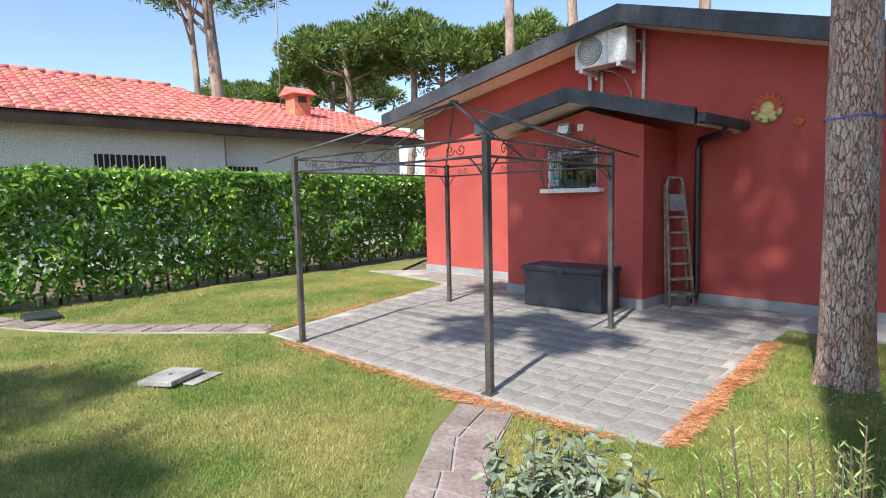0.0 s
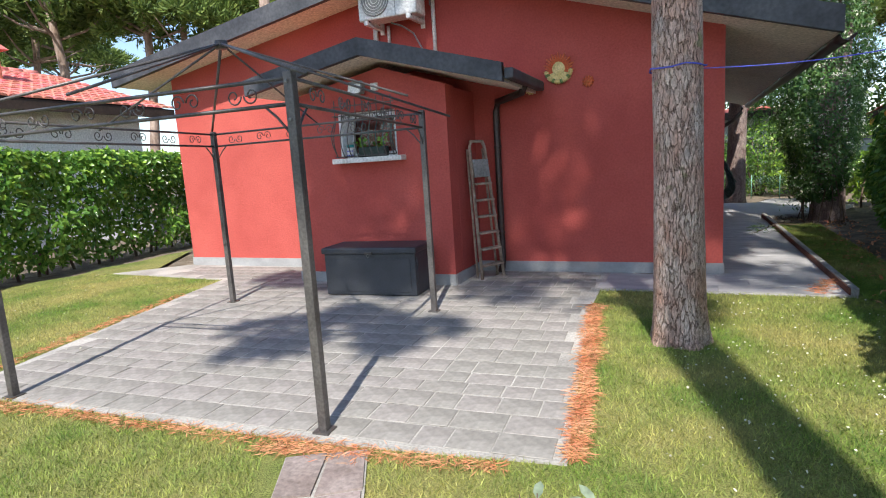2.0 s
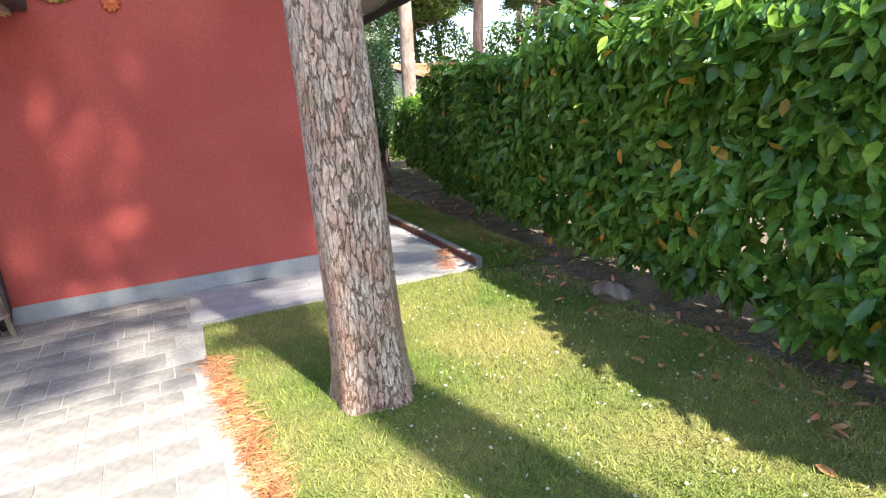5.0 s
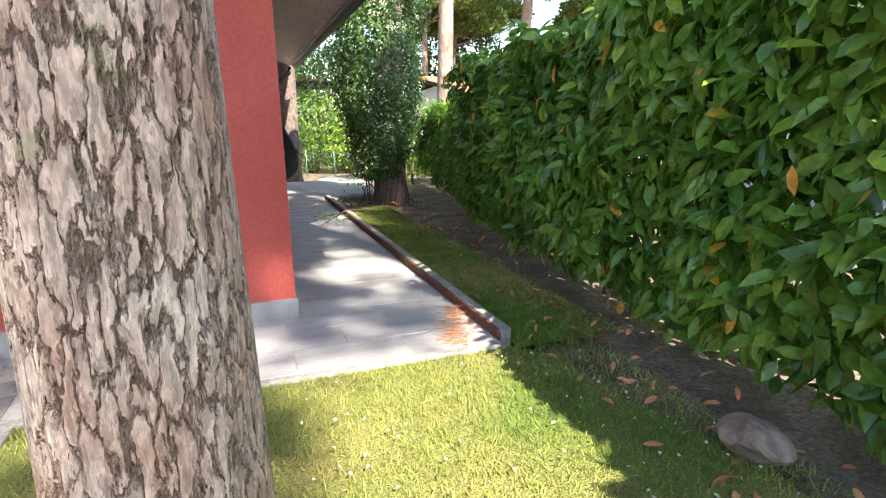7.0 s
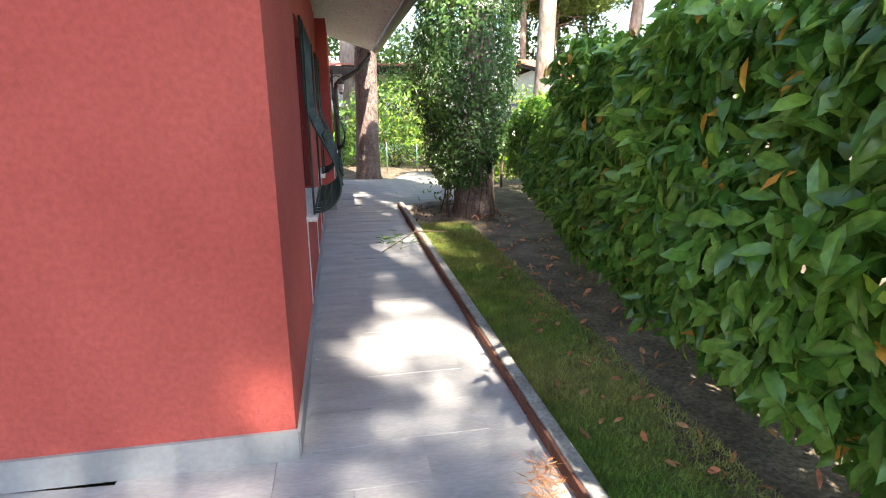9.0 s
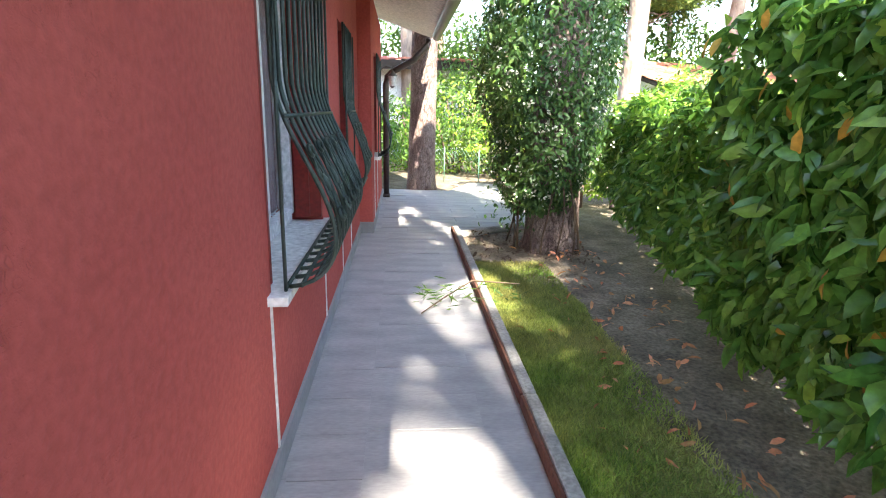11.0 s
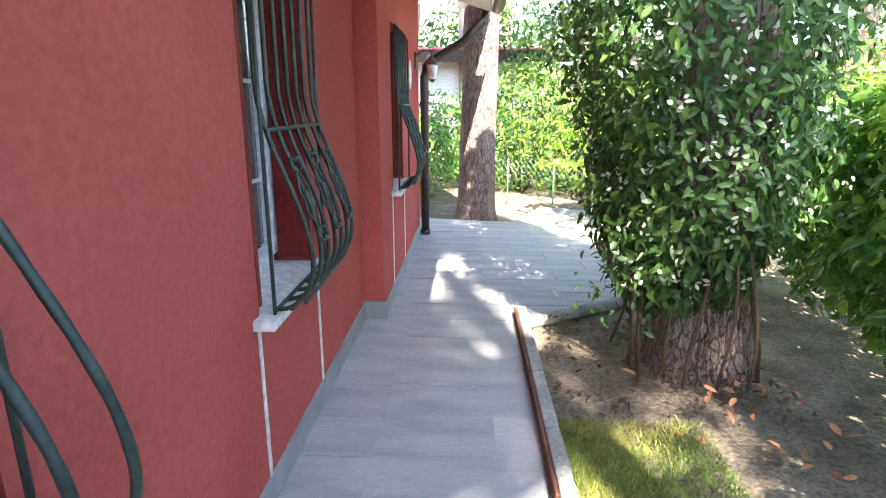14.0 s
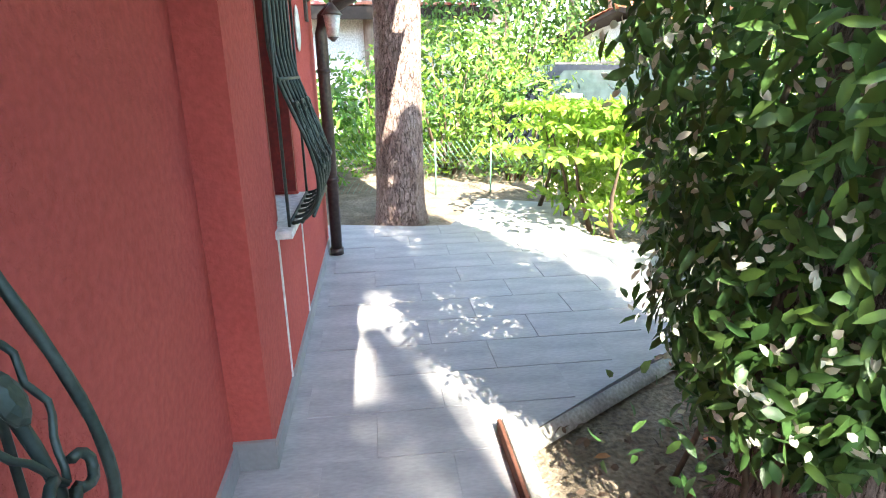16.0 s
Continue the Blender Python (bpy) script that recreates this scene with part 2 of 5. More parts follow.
GREY_DARK = material("dark_grey_grille", (0.20, 0.205, 0.20), (0.27, 0.27, 0.265), 0.6, 0, 4, 40, 0.1)
FRAME_W = material("white_window_frame", (0.72, 0.73, 0.74), (0.80, 0.80, 0.81), 0.4, 0, 3, 40, 0.03)
CURTAIN = material("white_lace_curtain", (0.74, 0.77, 0.83), (0.84, 0.86, 0.90), 0.9, 0, 2, 90, 0.3, 0.004, (1, 6, 0.4))
# near-black colour that paints in the shade of rooms and small hollows
DARK = material("painted_dark_hollow", (0.05, 0.045, 0.04), (0.07, 0.065, 0.06), 0.9)
FLAG = material("porphyry_flagstone", (0.23, 0.175, 0.16), (0.34, 0.275, 0.255), 0.85, 0, 4, 40, 0.4, 0.008, per="object", spread=0.15)
YELLOW = material("yellow_glazed_ceramic", (0.62, 0.46, 0.16), (0.74, 0.58, 0.26), 0.35, 0, 14, 60, 0.3, 0.004)
ORANGE = material("red_orange_ceramic", (0.58, 0.10, 0.04), (0.66, 0.17, 0.06), 0.35, 0, 9, 60, 0.3, 0.004)
CER_GREEN = material("green_ceramic", (0.10, 0.18, 0.05), (0.25, 0.28, 0.08), 0.4, 0, 9, 60, 0.2)
BLUE = material("blue_cord", (0.06, 0.07, 0.45), (0.10, 0.12, 0.6), 0.6)
TEAL = material("teal_plastic", (0.03, 0.30, 0.30), (0.05, 0.36, 0.35), 0.4)
CAR_PAINT = material("dark_navy_car_paint", (0.02, 0.025, 0.04), (0.03, 0.035, 0.05), 0.2, 0.3, 2, 30, 0)
CAR_GLASS = material("tinted_car_glass", (0.04, 0.06, 0.065), (0.06, 0.08, 0.085), 0.06, 0, 1, 10, 0, spec=0.7)
RUBBER = material("black_rubber", (0.015, 0.015, 0.015), (0.025, 0.025, 0.025), 0.85)
MESH_GREEN = material("green_wire", (0.16, 0.34, 0.26), (0.22, 0.42, 0.32), 0.5, 0.2)
GLASS = glass_material()
LAMP_GLASS = material("frosted_lamp_glass", (0.7, 0.72, 0.7), (0.8, 0.8, 0.78), 0.2)

# ---------- builders ----------
rng = np.random.default_rng(7)


def link(name, me, mat, parent=None, label=""):
    if mat:
        me.materials.append(mat)
    ob = new(name, me)
    if parent is not None:
        ob.parent = parent
    if label:
        ob["label"] = label
    return ob


def part(name, bm, mat, parent=None, label="", smooth=False):
    me = bpy.data.meshes.new(name)
    bm.to_mesh(me)
    bm.free()
    if smooth:
        me.shade_smooth()
    return link(name, me, mat, parent, label)


def raw(name, verts, faces, mat, parent=None, label="", smooth=False):
    me = bpy.data.meshes.new(name)
    me.from_pydata([tuple(v) for v in verts], [], [tuple(f) for f in faces])
    if smooth:
        me.shade_smooth()
    return link(name, me, mat, parent, label)


def bulk(name, verts, quads, mat, parent=None, label="", smooth=False):
    """A mesh from numpy arrays: verts (n,3) and faces (m,k)."""
    me = bpy.data.meshes.new(name)
    k = quads.shape[1]
    me.vertices.add(len(verts))
    me.vertices.foreach_set("co", np.ascontiguousarray(verts, dtype=np.float32).ravel())
    me.loops.add(quads.size)
    me.loops.foreach_set("vertex_index", np.ascontiguousarray(quads, dtype=np.int32).ravel())
    me.polygons.add(len(quads))
    me.polygons.foreach_set("loop_start", np.arange(0, quads.size, k, dtype=np.int32))
    me.update(calc_edges=True)
    if smooth:
        me.shade_smooth()
    return link(name, me, mat, parent, label)


def thing(name, at, label, category, group="", kind="", rz=0.0):
    e = new(name)
    e.empty_display_size = 0.1
    e.matrix_world = pose(*at, 0, 0, rz)
    return tagged(e, label, category, group, kind)


def add_box(bm, c, s, bevel=0.0, m=None):
    r = bmesh.ops.create_cube(bm, size=1.0)["verts"]
    bmesh.ops.scale(bm, vec=s, verts=r)
    if bevel:
        es = list({e for v in r for e in v.link_edges})
        o = bmesh.ops.bevel(bm, geom=es, offset=bevel, segments=2, affect="EDGES", profile=0.5)
        r = list({v for f in o["faces"] for v in f.verts} | {v for v in r if v.is_valid})
    if m is not None:
        bmesh.ops.transform(bm, matrix=m, verts=r)
    bmesh.ops.translate(bm, vec=c, verts=r)
    return r


def box(name, c, s, mat, parent=None, bevel=0.0, label="", rz=0.0, m=None):
    bm = bmesh.new()
    if rz and m is None:
        m = pose(0, 0, 0, 0, 0, rz)
    add_box(bm, c, s, bevel, m)
    return part(name, bm, mat, parent, label)


def tube(name, pts, rad, mat, parent=None, sides=8, label="", twist=0.0):
    """A round bar along a line of points, with one radius or one per point."""
    pts = [Vector(p) for p in pts]
    n = len(pts)
    rads = rad if isinstance(rad, (list, tuple)) else [rad] * n
    vs, fs = [], []
    up = Vector((0.31, 0.17, 0.93)).normalized()
    for i, p in enumerate(pts):
        d = (pts[min(i + 1, n - 1)] - pts[max(i - 1, 0)]).normalized()
        a = d.cross(up)
        a = a.normalized() if a.length > 1e-4 else d.orthogonal().normalized()
        b = d.cross(a)
        for k in range(sides):
            w = 2 * math.pi * k / sides + twist * i
            vs.append(p + (a * math.cos(w) + b * math.sin(w)) * rads[i])
    for i in range(n - 1):
        for k in range(sides):
            k2 = (k + 1) % sides
            fs.append((i * sides + k, i * sides + k2, (i + 1) * sides + k2, (i + 1) * sides + k))
    fs.append(tuple(range(sides))[::-1])
    fs.append(tuple((n - 1) * sides + k for k in range(sides)))
    return raw(name, vs, fs, mat, parent, label, smooth=True)


def prism(name, outline, y0, y1, mat, parent=None, label="", axis="y"):
    """An outline in (x, z) swept along y, or in (y, z) swept along x, or in (x, y) swept along z."""
    def put(a, b, c):
        return {"y": (a, c, b), "x": (c, a, b), "z": (a, b, c)}[axis]
    n = len(outline)
    vs = [put(a, b, y0) for a, b in outline] + [put(a, b, y1) for a, b in outline]
    fs = [tuple(range(n)), tuple(range(n, 2 * n))[::-1]] + [(i, i + n, (i + 1) % n + n, (i + 1) % n) for i in range(n)]
    ob = raw(name, vs, fs, mat, parent, label)
    bm = bmesh.new()
    bm.from_mesh(ob.data)
    bmesh.ops.recalc_face_normals(bm, faces=bm.faces)
    bm.to_mesh(ob.data)
    bm.free()
    return ob


def leaf_arrays(pos, nrm, length, width, droop=0.25, curl=0.18, spread=0.55):
    """Folded, pointed leaves: each eight points and six faces, facing roughly along nrm with the tip hanging."""
    n = len(pos)
    nrm = nrm + rng.normal(0, spread, (n, 3))
    nrm /= np.linalg.norm(nrm, axis=1)[:, None]
    tip = rng.normal(0, 0.55, (n, 3)) + np.array([0, 0, -droop])
    tip -= nrm * np.sum(tip * nrm, axis=1)[:, None]
    tip /= np.linalg.norm(tip, axis=1)[:, None] + 1e-6
    side = np.cross(nrm, tip)
    L = (length * rng.uniform(0.65, 1.25, n))[:, None]
    W = (width * rng.uniform(0.75, 1.2, n))[:, None]
    up = nrm * L
    v = np.stack([
        pos,
        pos + tip * L * 0.3 + side * W * 0.42 + up * curl * 0.35,
        pos + tip * L * 0.3 - side * W * 0.42 + up * curl * 0.35,
        pos + tip * L * 0.34 + up * 0.02,
        pos + tip * L * 0.68 + side * W * 0.40 + up * curl * 0.1,
        pos + tip * L * 0.68 - side * W * 0.40 + up * curl * 0.1,
        pos + tip * L * 0.7 - up * 0.06,
        pos + tip * L - up * curl * 0.7], axis=1).reshape(-1, 3)
    f = np.array([[0, 1, 3], [0, 3, 2], [1, 4, 6], [1, 6, 3], [3, 6, 5], [3, 5, 2], [4, 7, 6], [6, 7, 5]])
    faces = (np.arange(n)[:, None, None] * 8 + f[None]).reshape(-1, 3)
    return v, faces


def blade_arrays(pos, h, w, lean=0.5):
    n = len(pos)
    a = rng.uniform(0, 2 * math.pi, n)
    d = np.stack([np.cos(a), np.sin(a), np.zeros(n)], 1) * w
    tip = rng.normal(0, lean, (n, 3)) * h
    tip[:, 2] = h * rng.uniform(0.5, 1.2, n)
    v = np.stack([pos - d / 2, pos + d / 2, pos + tip], 1).reshape(-1, 3)
    return v, np.arange(3 * n).reshape(-1, 3)


def spike_arrays(pos, dirs, length, width):
    """Thin flat needles from pos along dirs: two crossing faces' worth of one narrow rhombus each."""
    n = len(pos)
    dirs = dirs / (np.linalg.norm(dirs, axis=1)[:, None] + 1e-6)
    s = np.cross(dirs, rng.normal(0, 1, (n, 3)))
    s /= np.linalg.norm(s, axis=1)[:, None] + 1e-6
    L = (length * rng.uniform(0.7, 1.3, n))[:, None]
    v = np.stack([pos, pos + dirs * L * 0.45 + s * width, pos + dirs * L, pos + dirs * L * 0.45 - s * width], 1).reshape(-1, 3)
    return v, np.arange(4 * n).reshape(-1, 4)


def fbm(x, y, s=1.0):
    return noise.fractal(Vector((x * s, y * s, 3.7)), 1.0, 2.0, 3)


# ---------- ground ----------
def sheet(name, outline, z, mat, label, thick=0.0):
    ob = prism(name, outline, z - max(thick, 0.004), z, mat, axis="z")
    return tagged(ob, label, name.split("_")[0], kind="structure")


raw_g = [(-400, -400, -0.06), (400, -400, -0.06), (400, 400, -0.06), (-400, 400, -0.06)]
ground = tagged(raw("ground", raw_g, [(0, 1, 2, 3)], SOIL), "dry brown soil with needles and sparse growth", "ground", kind="structure")


def wavy(a, b, amp, n=14, seed=0.0):
    out = []
    for i in range(n):
        f = i / n
        x, y = a[0] + (b[0] - a[0]) * f, a[1] + (b[1] - a[1]) * f
        d = amp * fbm(x + seed, y, 1.6) if i else 0
        nx, ny = b[1] - a[1], a[0] - b[0]
        l = math.hypot(nx, ny) or 1
        out.append((x + nx / l * d, y + ny / l * d))
    return out


PATIO = [(-5.08, 2.62), (-1.95, 2.77), (-0.62, 2.94), (-0.78, 4.3), (-0.94, 5.85), (-0.95, 6.52), (-0.95, 7.45), (-7.9, 7.45), (-8.75, 6.6), (-6.2, 6.42), (-5.95, 5.5)]
lawn_main = sheet("lawn_main", wavy((-30, -12), (1.95, -12), 0.1) + wavy((1.95, -12), (1.75, 4), 0.15) + wavy((1.75, 4), (1.6, 6.5), 0.2) + [(1.3, 6.56), (0, 6.56), (-8, 6.6), (-9.6, 9)] + wavy((-9.6, 9), (-9.4, 0), 0.3) + [(-30, 0)], -0.012, LAWN, "short mown lawn with dry yellow patches")
lawn_strip = sheet("lawn_strip", [(1.36, 6.5), (1.9, 6.5)] + wavy((1.9, 6.5), (2.0, 11.2), 0.25) + wavy((2.0, 11.2), (1.5, 12.0), 0.15) + [(1.36, 12.0)], -0.006, LAWN, "thin mossy lawn strip beside the kerb")
patio_bed = sheet("pavement_patio", PATIO, 0.0, JOINT, "pale mortar bed under the patio stones", 0.06)
WALKWAY = [(-0.98, 6.56), (1.3, 6.56), (1.3, 13.2), (2.1, 13.72), (2.55, 13.98), (3.3, 15.35), (2.72, 15.95), (2.85, 17.2), (2.0, 17.6), (1.5, 16.45), (0.42, 16.7), (-0.2, 16.7), (-0.2, 7.4), (-0.98, 7.45)]
walkway_bed = sheet("pavement_walkway", WALKWAY, -0.004, TILE_WALK, "pale grey tiled walkway beside the house", 0.06)


# ---------- house ----------
house = thing("house", (0, 0, 0), "single-storey house with red stucco walls and dark fascia", "house", kind="structure")
XL, XR, YF, YS, YB = -7.85, 0.28, 7.45, 13.21, 16.0
APEX = (-3.2, 3.97)
OPEN = [(9.07, 10.40, 0.70, 1.95), (11.43, 12.12, 0.70, 1.95)]


def wall_x(name, x0, x1, y0, y1, z0, z1, holes, mat, parent):
    """A wall facing +x between x0 and x1, with holes (y0, y1, z0, z1) through it."""
    ys = sorted({y0, y1, *[h[0] for h in holes], *[h[1] for h in holes]})
    bm = bmesh.new()
    for a, b in zip(ys, ys[1:]):
        hole = [h for h in holes if h[0] <= a and b <= h[1]]
        spans = [(z0, hole[0][2]), (hole[0][3], z1)] if hole else [(z0, z1)]
        for lo, hi in spans:
            add_box(bm, ((x0 + x1) / 2, (a + b) / 2, (lo + hi) / 2), (x1 - x0, b - a, hi - lo))
    bmesh.ops.remove_doubles(bm, verts=bm.verts, dist=0.0005)
    return part(name, bm, mat, parent)


wall_x("wall_side", XR - 0.3, XR, YF + 0.3, YS, 0.0, 2.55, OPEN, RED, house)
wall_x("wall_side_step", XR - 0.15, XR + 0.14, YS, YB, 0.0, 2.5, [(13.75, 14.45, 0.78, 1.95)], RED, house)
gable = [(XL, 0), (XR, 0), (XR, 2.74), (APEX[0], 3.83), (XL, 3.10)]
prism("wall_front", gable, YF, YF + 0.3, RED, house)
box("wall_left", (XL + 0.15, 11.85, 1.5), (0.3, 8.2, 3.0), RED, house)
box("wall_back", (-3.8, YB - 0.15, 1.25), (7.9, 0.3, 2.5), RED, house)
# solid block; its dark colour stands in for unlit rooms
box("dark_room_block", (-3.9, 11.8, 1.25), (7.2, 7.8, 2.45), DARK, house, label="near-black block painting the dimness of the rooms behind the windows")


def roof_slab(name, top, y0, y1, th, mat, parent, label=""):
    return prism(name, [*top, *[(x, z - th) for x, z in reversed(top)]], y0, y1, mat, parent, label)


ROOF = [(-8.5, 3.14), APEX, (1.22, 2.585)]
roof_slab("soffit", [(x, z - 0.10) for x, z in ROOF], 6.95, 16.6, 0.06, SOFFIT, house, "cream painted soffit boards")
roof_slab("roof", [(x, z + 0.04) for x, z in ROOF], 6.9, 16.6, 0.13, TERRACOTTA, house)
roof_slab("bargeboard", [(x, z + 0.06) for x, z in ROOF], 6.87, 6.945, 0.24, FASCIA, house, "charcoal painted bargeboard")
for sgn, ex, ez in ((1, 1.2, 2.585), (-1, -8.47, 3.14)):
    box("eaves_fascia", (ex, 11.7, ez - 0.02), (0.05, 9.6, 0.16), FASCIA, house)
box("plinth_front", ((XL + XR) / 2, YF - 0.008, 0.065), (XR - XL + 0.02, 0.02, 0.13), PLINTH, house)
box("plinth_side", (XR + 0.006, (YF + YS) / 2, 0.05), (0.018, YS - YF - 0.02, 0.10), PLINTH, house)
box("plinth_step", (XR + 0.075, YS - 0.009, 0.06), (0.16, 0.018, 0.12), PLINTH, house)
box("plinth_step", (XR + 0.147, (YS + YB) / 2, 0.04), (0.016, YB - YS, 0.08), PLINTH, house)

# annexe in front of the gable wall
AX0, AX1, AY = -4.86, -2.62, 6.52
annexe = thing("annexe", (0, 0, 0), "red stucco annexe with its own small gabled roof", "annexe", kind="structure")
AAP = (-3.45, 2.83)
WX0, WX1, WZ0, WZ1 = -4.02, -3.28, 1.58, 2.14
bm = bmesh.new()
for a, b, lo, hi in ((AX0, WX0, 0, 2.3), (WX1, AX1, 0, 2.3), (WX0, WX1, 0, WZ0), (WX0, WX1, WZ1, 2.3)):
    add_box(bm, ((a + b) / 2, AY + 0.125, (lo + hi) / 2), (b - a, 0.25, hi - lo))
bmesh.ops.remove_doubles(bm, verts=bm.verts, dist=0.0005)
part("wall_annexe_front", bm, RED, annexe)
prism("wall_annexe_gable", [(AX0, 2.3), (AX1, 2.3), (AX1, 2.34), (AAP[0], 2.62), (AX0, 2.36)], AY, AY + 0.25, RED, annexe)
box("wall_annexe_side", (AX1 - 0.125, (AY + YF + 0.25) / 2, 1.16), (0.25, YF - AY - 0.26, 2.32), RED, annexe)
box("wall_annexe_side", (AX0 + 0.125, (AY + YF + 0.25) / 2, 1.16), (0.25, YF - AY - 0.26, 2.32), RED, annexe)
AROOF = [(-5.1, 2.55), AAP, (-1.80, 2.36)]
roof_slab("soffit", [(x, z - 0.09) for x, z in AROOF], 6.13, YF, 0.05, SOFFIT, annexe, "cream soffit of the small roof")
roof_slab("roof", [(x, z + 0.02) for x, z in AROOF], 6.08, YF, 0.10, TERRACOTTA, annexe)
roof_slab("bargeboard", [(x, z + 0.05) for x, z in AROOF], 6.05, 6.125, 0.19, FASCIA, annexe, "charcoal painted bargeboard")
box("gutter", (-1.74, 6.76, 2.30), (0.10, 1.36, 0.11), FASCIA, annexe, 0.02)
box("plinth", ((AX0 + AX1) / 2, AY - 0.008, 0.065), (AX1 - AX0 + 0.02, 0.02, 0.13), PLINTH, annexe)
box("plinth", (AX1 + 0.008, (AY + YF) / 2, 0.065), (0.02, YF - AY, 0.13), PLINTH, annexe)


# ---------- windows with bellied grilles on the side wall ----------
def belly(z0, z1, off=0.035, out=0.23):
    """The outline of a bar: distance from the wall and height, top to bottom."""
    pts = [(off, z1), (off, (z1 + 0.72) / 2), (off, 0.76)]
    for i in range(1, 19):
        q = i / 18
        g = 3 * q * q - 2 * q ** 3
        pts.append((off + (out - off) * g, 0.76 - 0.58 * q))
    for i in range(1, 10):
        a = math.pi / 2 * i / 9
        pts.append((0.06 + (out - 0.06) * math.cos(a), 0.18 - 0.165 * math.sin(a)))
    return pts


def scroll(name, centre, u, v, n, parent):
    """A wrought motif: a wavy frame round a leaf boss, with a bow at both ends, in the plane of u (along the wall) and v (down the bar)."""
    c, u, v, n = Vector(centre), Vector(u), Vector(v), Vector(n)
    for s in (1, -1):
        pts = []
        for i in range(15):
            f = i / 14
            w = 0.046 * math.sin(math.pi * f) * (1 + 0.22 * math.cos(f * 6 * math.pi))
            pts.append(c + v * (f - 0.5) * 0.25 + u * s * w)
        tube("wavy_bar", pts, 0.005, IRON_GREEN, parent, 5)
    for e in (1, -1):
        for s in (1, -1):
            pts = []
            for i in range(9):
                a = math.pi * (0.1 + 1.45 * i / 8)
                pts.append(c + v * (e * 0.126 + e * 0.021 * math.sin(a)) + u * s * (0.022 - 0.022 * math.cos(a)) + n * 0.006)
            tube("bow_loop", pts, 0.0075, IRON_GREEN, parent, 5)
    bm = bmesh.new()
    bmesh.ops.create_uvsphere(bm, u_segments=10, v_segments=7, radius=1.0)
    m = Matrix((u * 0.022, v * 0.038, n * 0.011)).transposed().to_4x4()
    m.translation = c + n * 0.004
    bmesh.ops.transform(bm, matrix=m, verts=bm.verts)
    for vv in bm.verts:
        vv.co += n * 0.003 * noise.noise(vv.co * 160)
    part("leaf_boss", bm, IRON_GREEN, parent)


def side_window(idx, xw, y0, y1, z0, z1, curtain, bars):
    w = thing(f"window_{idx}", (xw, (y0 + y1) / 2, z0), "white framed window with dark red shutters and a white marble sill", "window", kind="structure")
    hw, h = (y1 - y0) / 2, z1 - z0
    box("window_sill", (-0.10, 0, -0.015), (0.34, 2 * hw + 0.12, 0.035), TRIM, w, 0.004, "white marble sill")
    for s in (1, -1):
        box("window_frame", (-0.19, s * (hw - 0.035), h / 2 + 0.02), (0.06, 0.066, h - 0.05), FRAME_W, w, 0.006)
    box("window_frame", (-0.19, 0, 0.045), (0.06, 2 * hw - 0.14, 0.07), FRAME_W, w, 0.006)
    box("window_frame", (-0.19, 0, h - 0.04), (0.06, 2 * hw - 0.14, 0.07), FRAME_W, w, 0.006)
    mid = 0.0 if hw > 0.5 else None
    if mid is not None:
        box("mullion", (-0.185, 0, h / 2 + 0.02), (0.07, 0.09, h - 0.16), FRAME_W, w, 0.006)
    panes = [(-hw + 0.07, -0.045), (0.045, hw - 0.07)] if mid is not None else [(-hw + 0.07, hw - 0.07)]
    for a, b in panes:
        box("pane", (-0.205, (a + b) / 2, h / 2 + 0.02), (0.008, b - a, h - 0.16), GLASS, w).visible_shadow = False
        if curtain:
            vs, fs = [], []
            for i in range(41):
                y = a + (b - a) * i / 40
                vs += [(-0.262 + 0.014 * math.sin(i * 1.3), y, 0.05), (-0.262 + 0.010 * math.sin(i * 1.3 + 0.4), y, h - 0.05)]
            fs = [(2 * i, 2 * i + 2, 2 * i + 3, 2 * i + 1) for i in range(40)]
            raw("curtain", vs, fs, CURTAIN, w, "white lace curtain behind the pane", True)
        else:
            for zz in (0.38, 0.78):
                box("glazing_bar", (-0.198, (a + b) / 2, zz), (0.012, b - a, 0.016), FRAME_W, w)
    for s in (1, -1):
        sh = box("shutter", (-0.075, s * (hw - 0.022), h / 2 + 0.01), (0.15, 0.030, h - 0.03), RED_DARK, w, 0.004, "dark red folded wooden shutter")
        box("shutter_batten", (-0.075, s * (hw - 0.042), h / 2), (0.02, 0.012, h - 0.08), RED_DARK, sh)
    # painted marble edging lines that run from the sill to the ground
    for s in (1, -1):
        box("white_line", (0.003, s * (hw + 0.02), -z0 / 2 - 0.015), (0.006, 0.018, z0 - 0.035), TRIM, w, label="white painted line below the sill")
    g = thing("window_grille", (xw, (y0 + y1) / 2, z0), "dark green wrought-iron window grille with a bellied front and scrolls", "window grille", "window grilles")
    prof = belly(0.0, h - 0.02, out=0.23 if hw > 0.5 else 0.185)
    ys = [-hw + 0.03 + (2 * hw - 0.06) * i / (bars - 1) for i in range(bars)]
    for i, y in enumerate(ys):
        tube("bar", [(d, y, z) for d, z in prof], 0.0085, IRON_GREEN, g, 6, twist=0.35)
    for s in (1, -1):
        tube("corner_bar", [(0.05, s * (hw - 0.012), 0.0), (0.05, s * (hw - 0.012), h - 0.05)], 0.007, IRON_GREEN, g, 6)
    for zz, dd in ((0.61, None), (0.012, 0.05), (0.045, 0.155), (0.020, 0.105)):
        if dd is None:
            dd = next(d for d, z in prof if z <= zz)
        tube("cross_bar", [(dd, ys[0] - 0.01, zz), (dd, ys[-1] + 0.01, zz)], 0.008, IRON_GREEN, g, 6)
    k = next(i for i, (d, z) in enumerate(prof) if z <= 0.40)
    a, b = prof[k - 1], prof[k + 1]
    v = Vector((b[0] - a[0], 0, b[1] - a[1])).normalized()
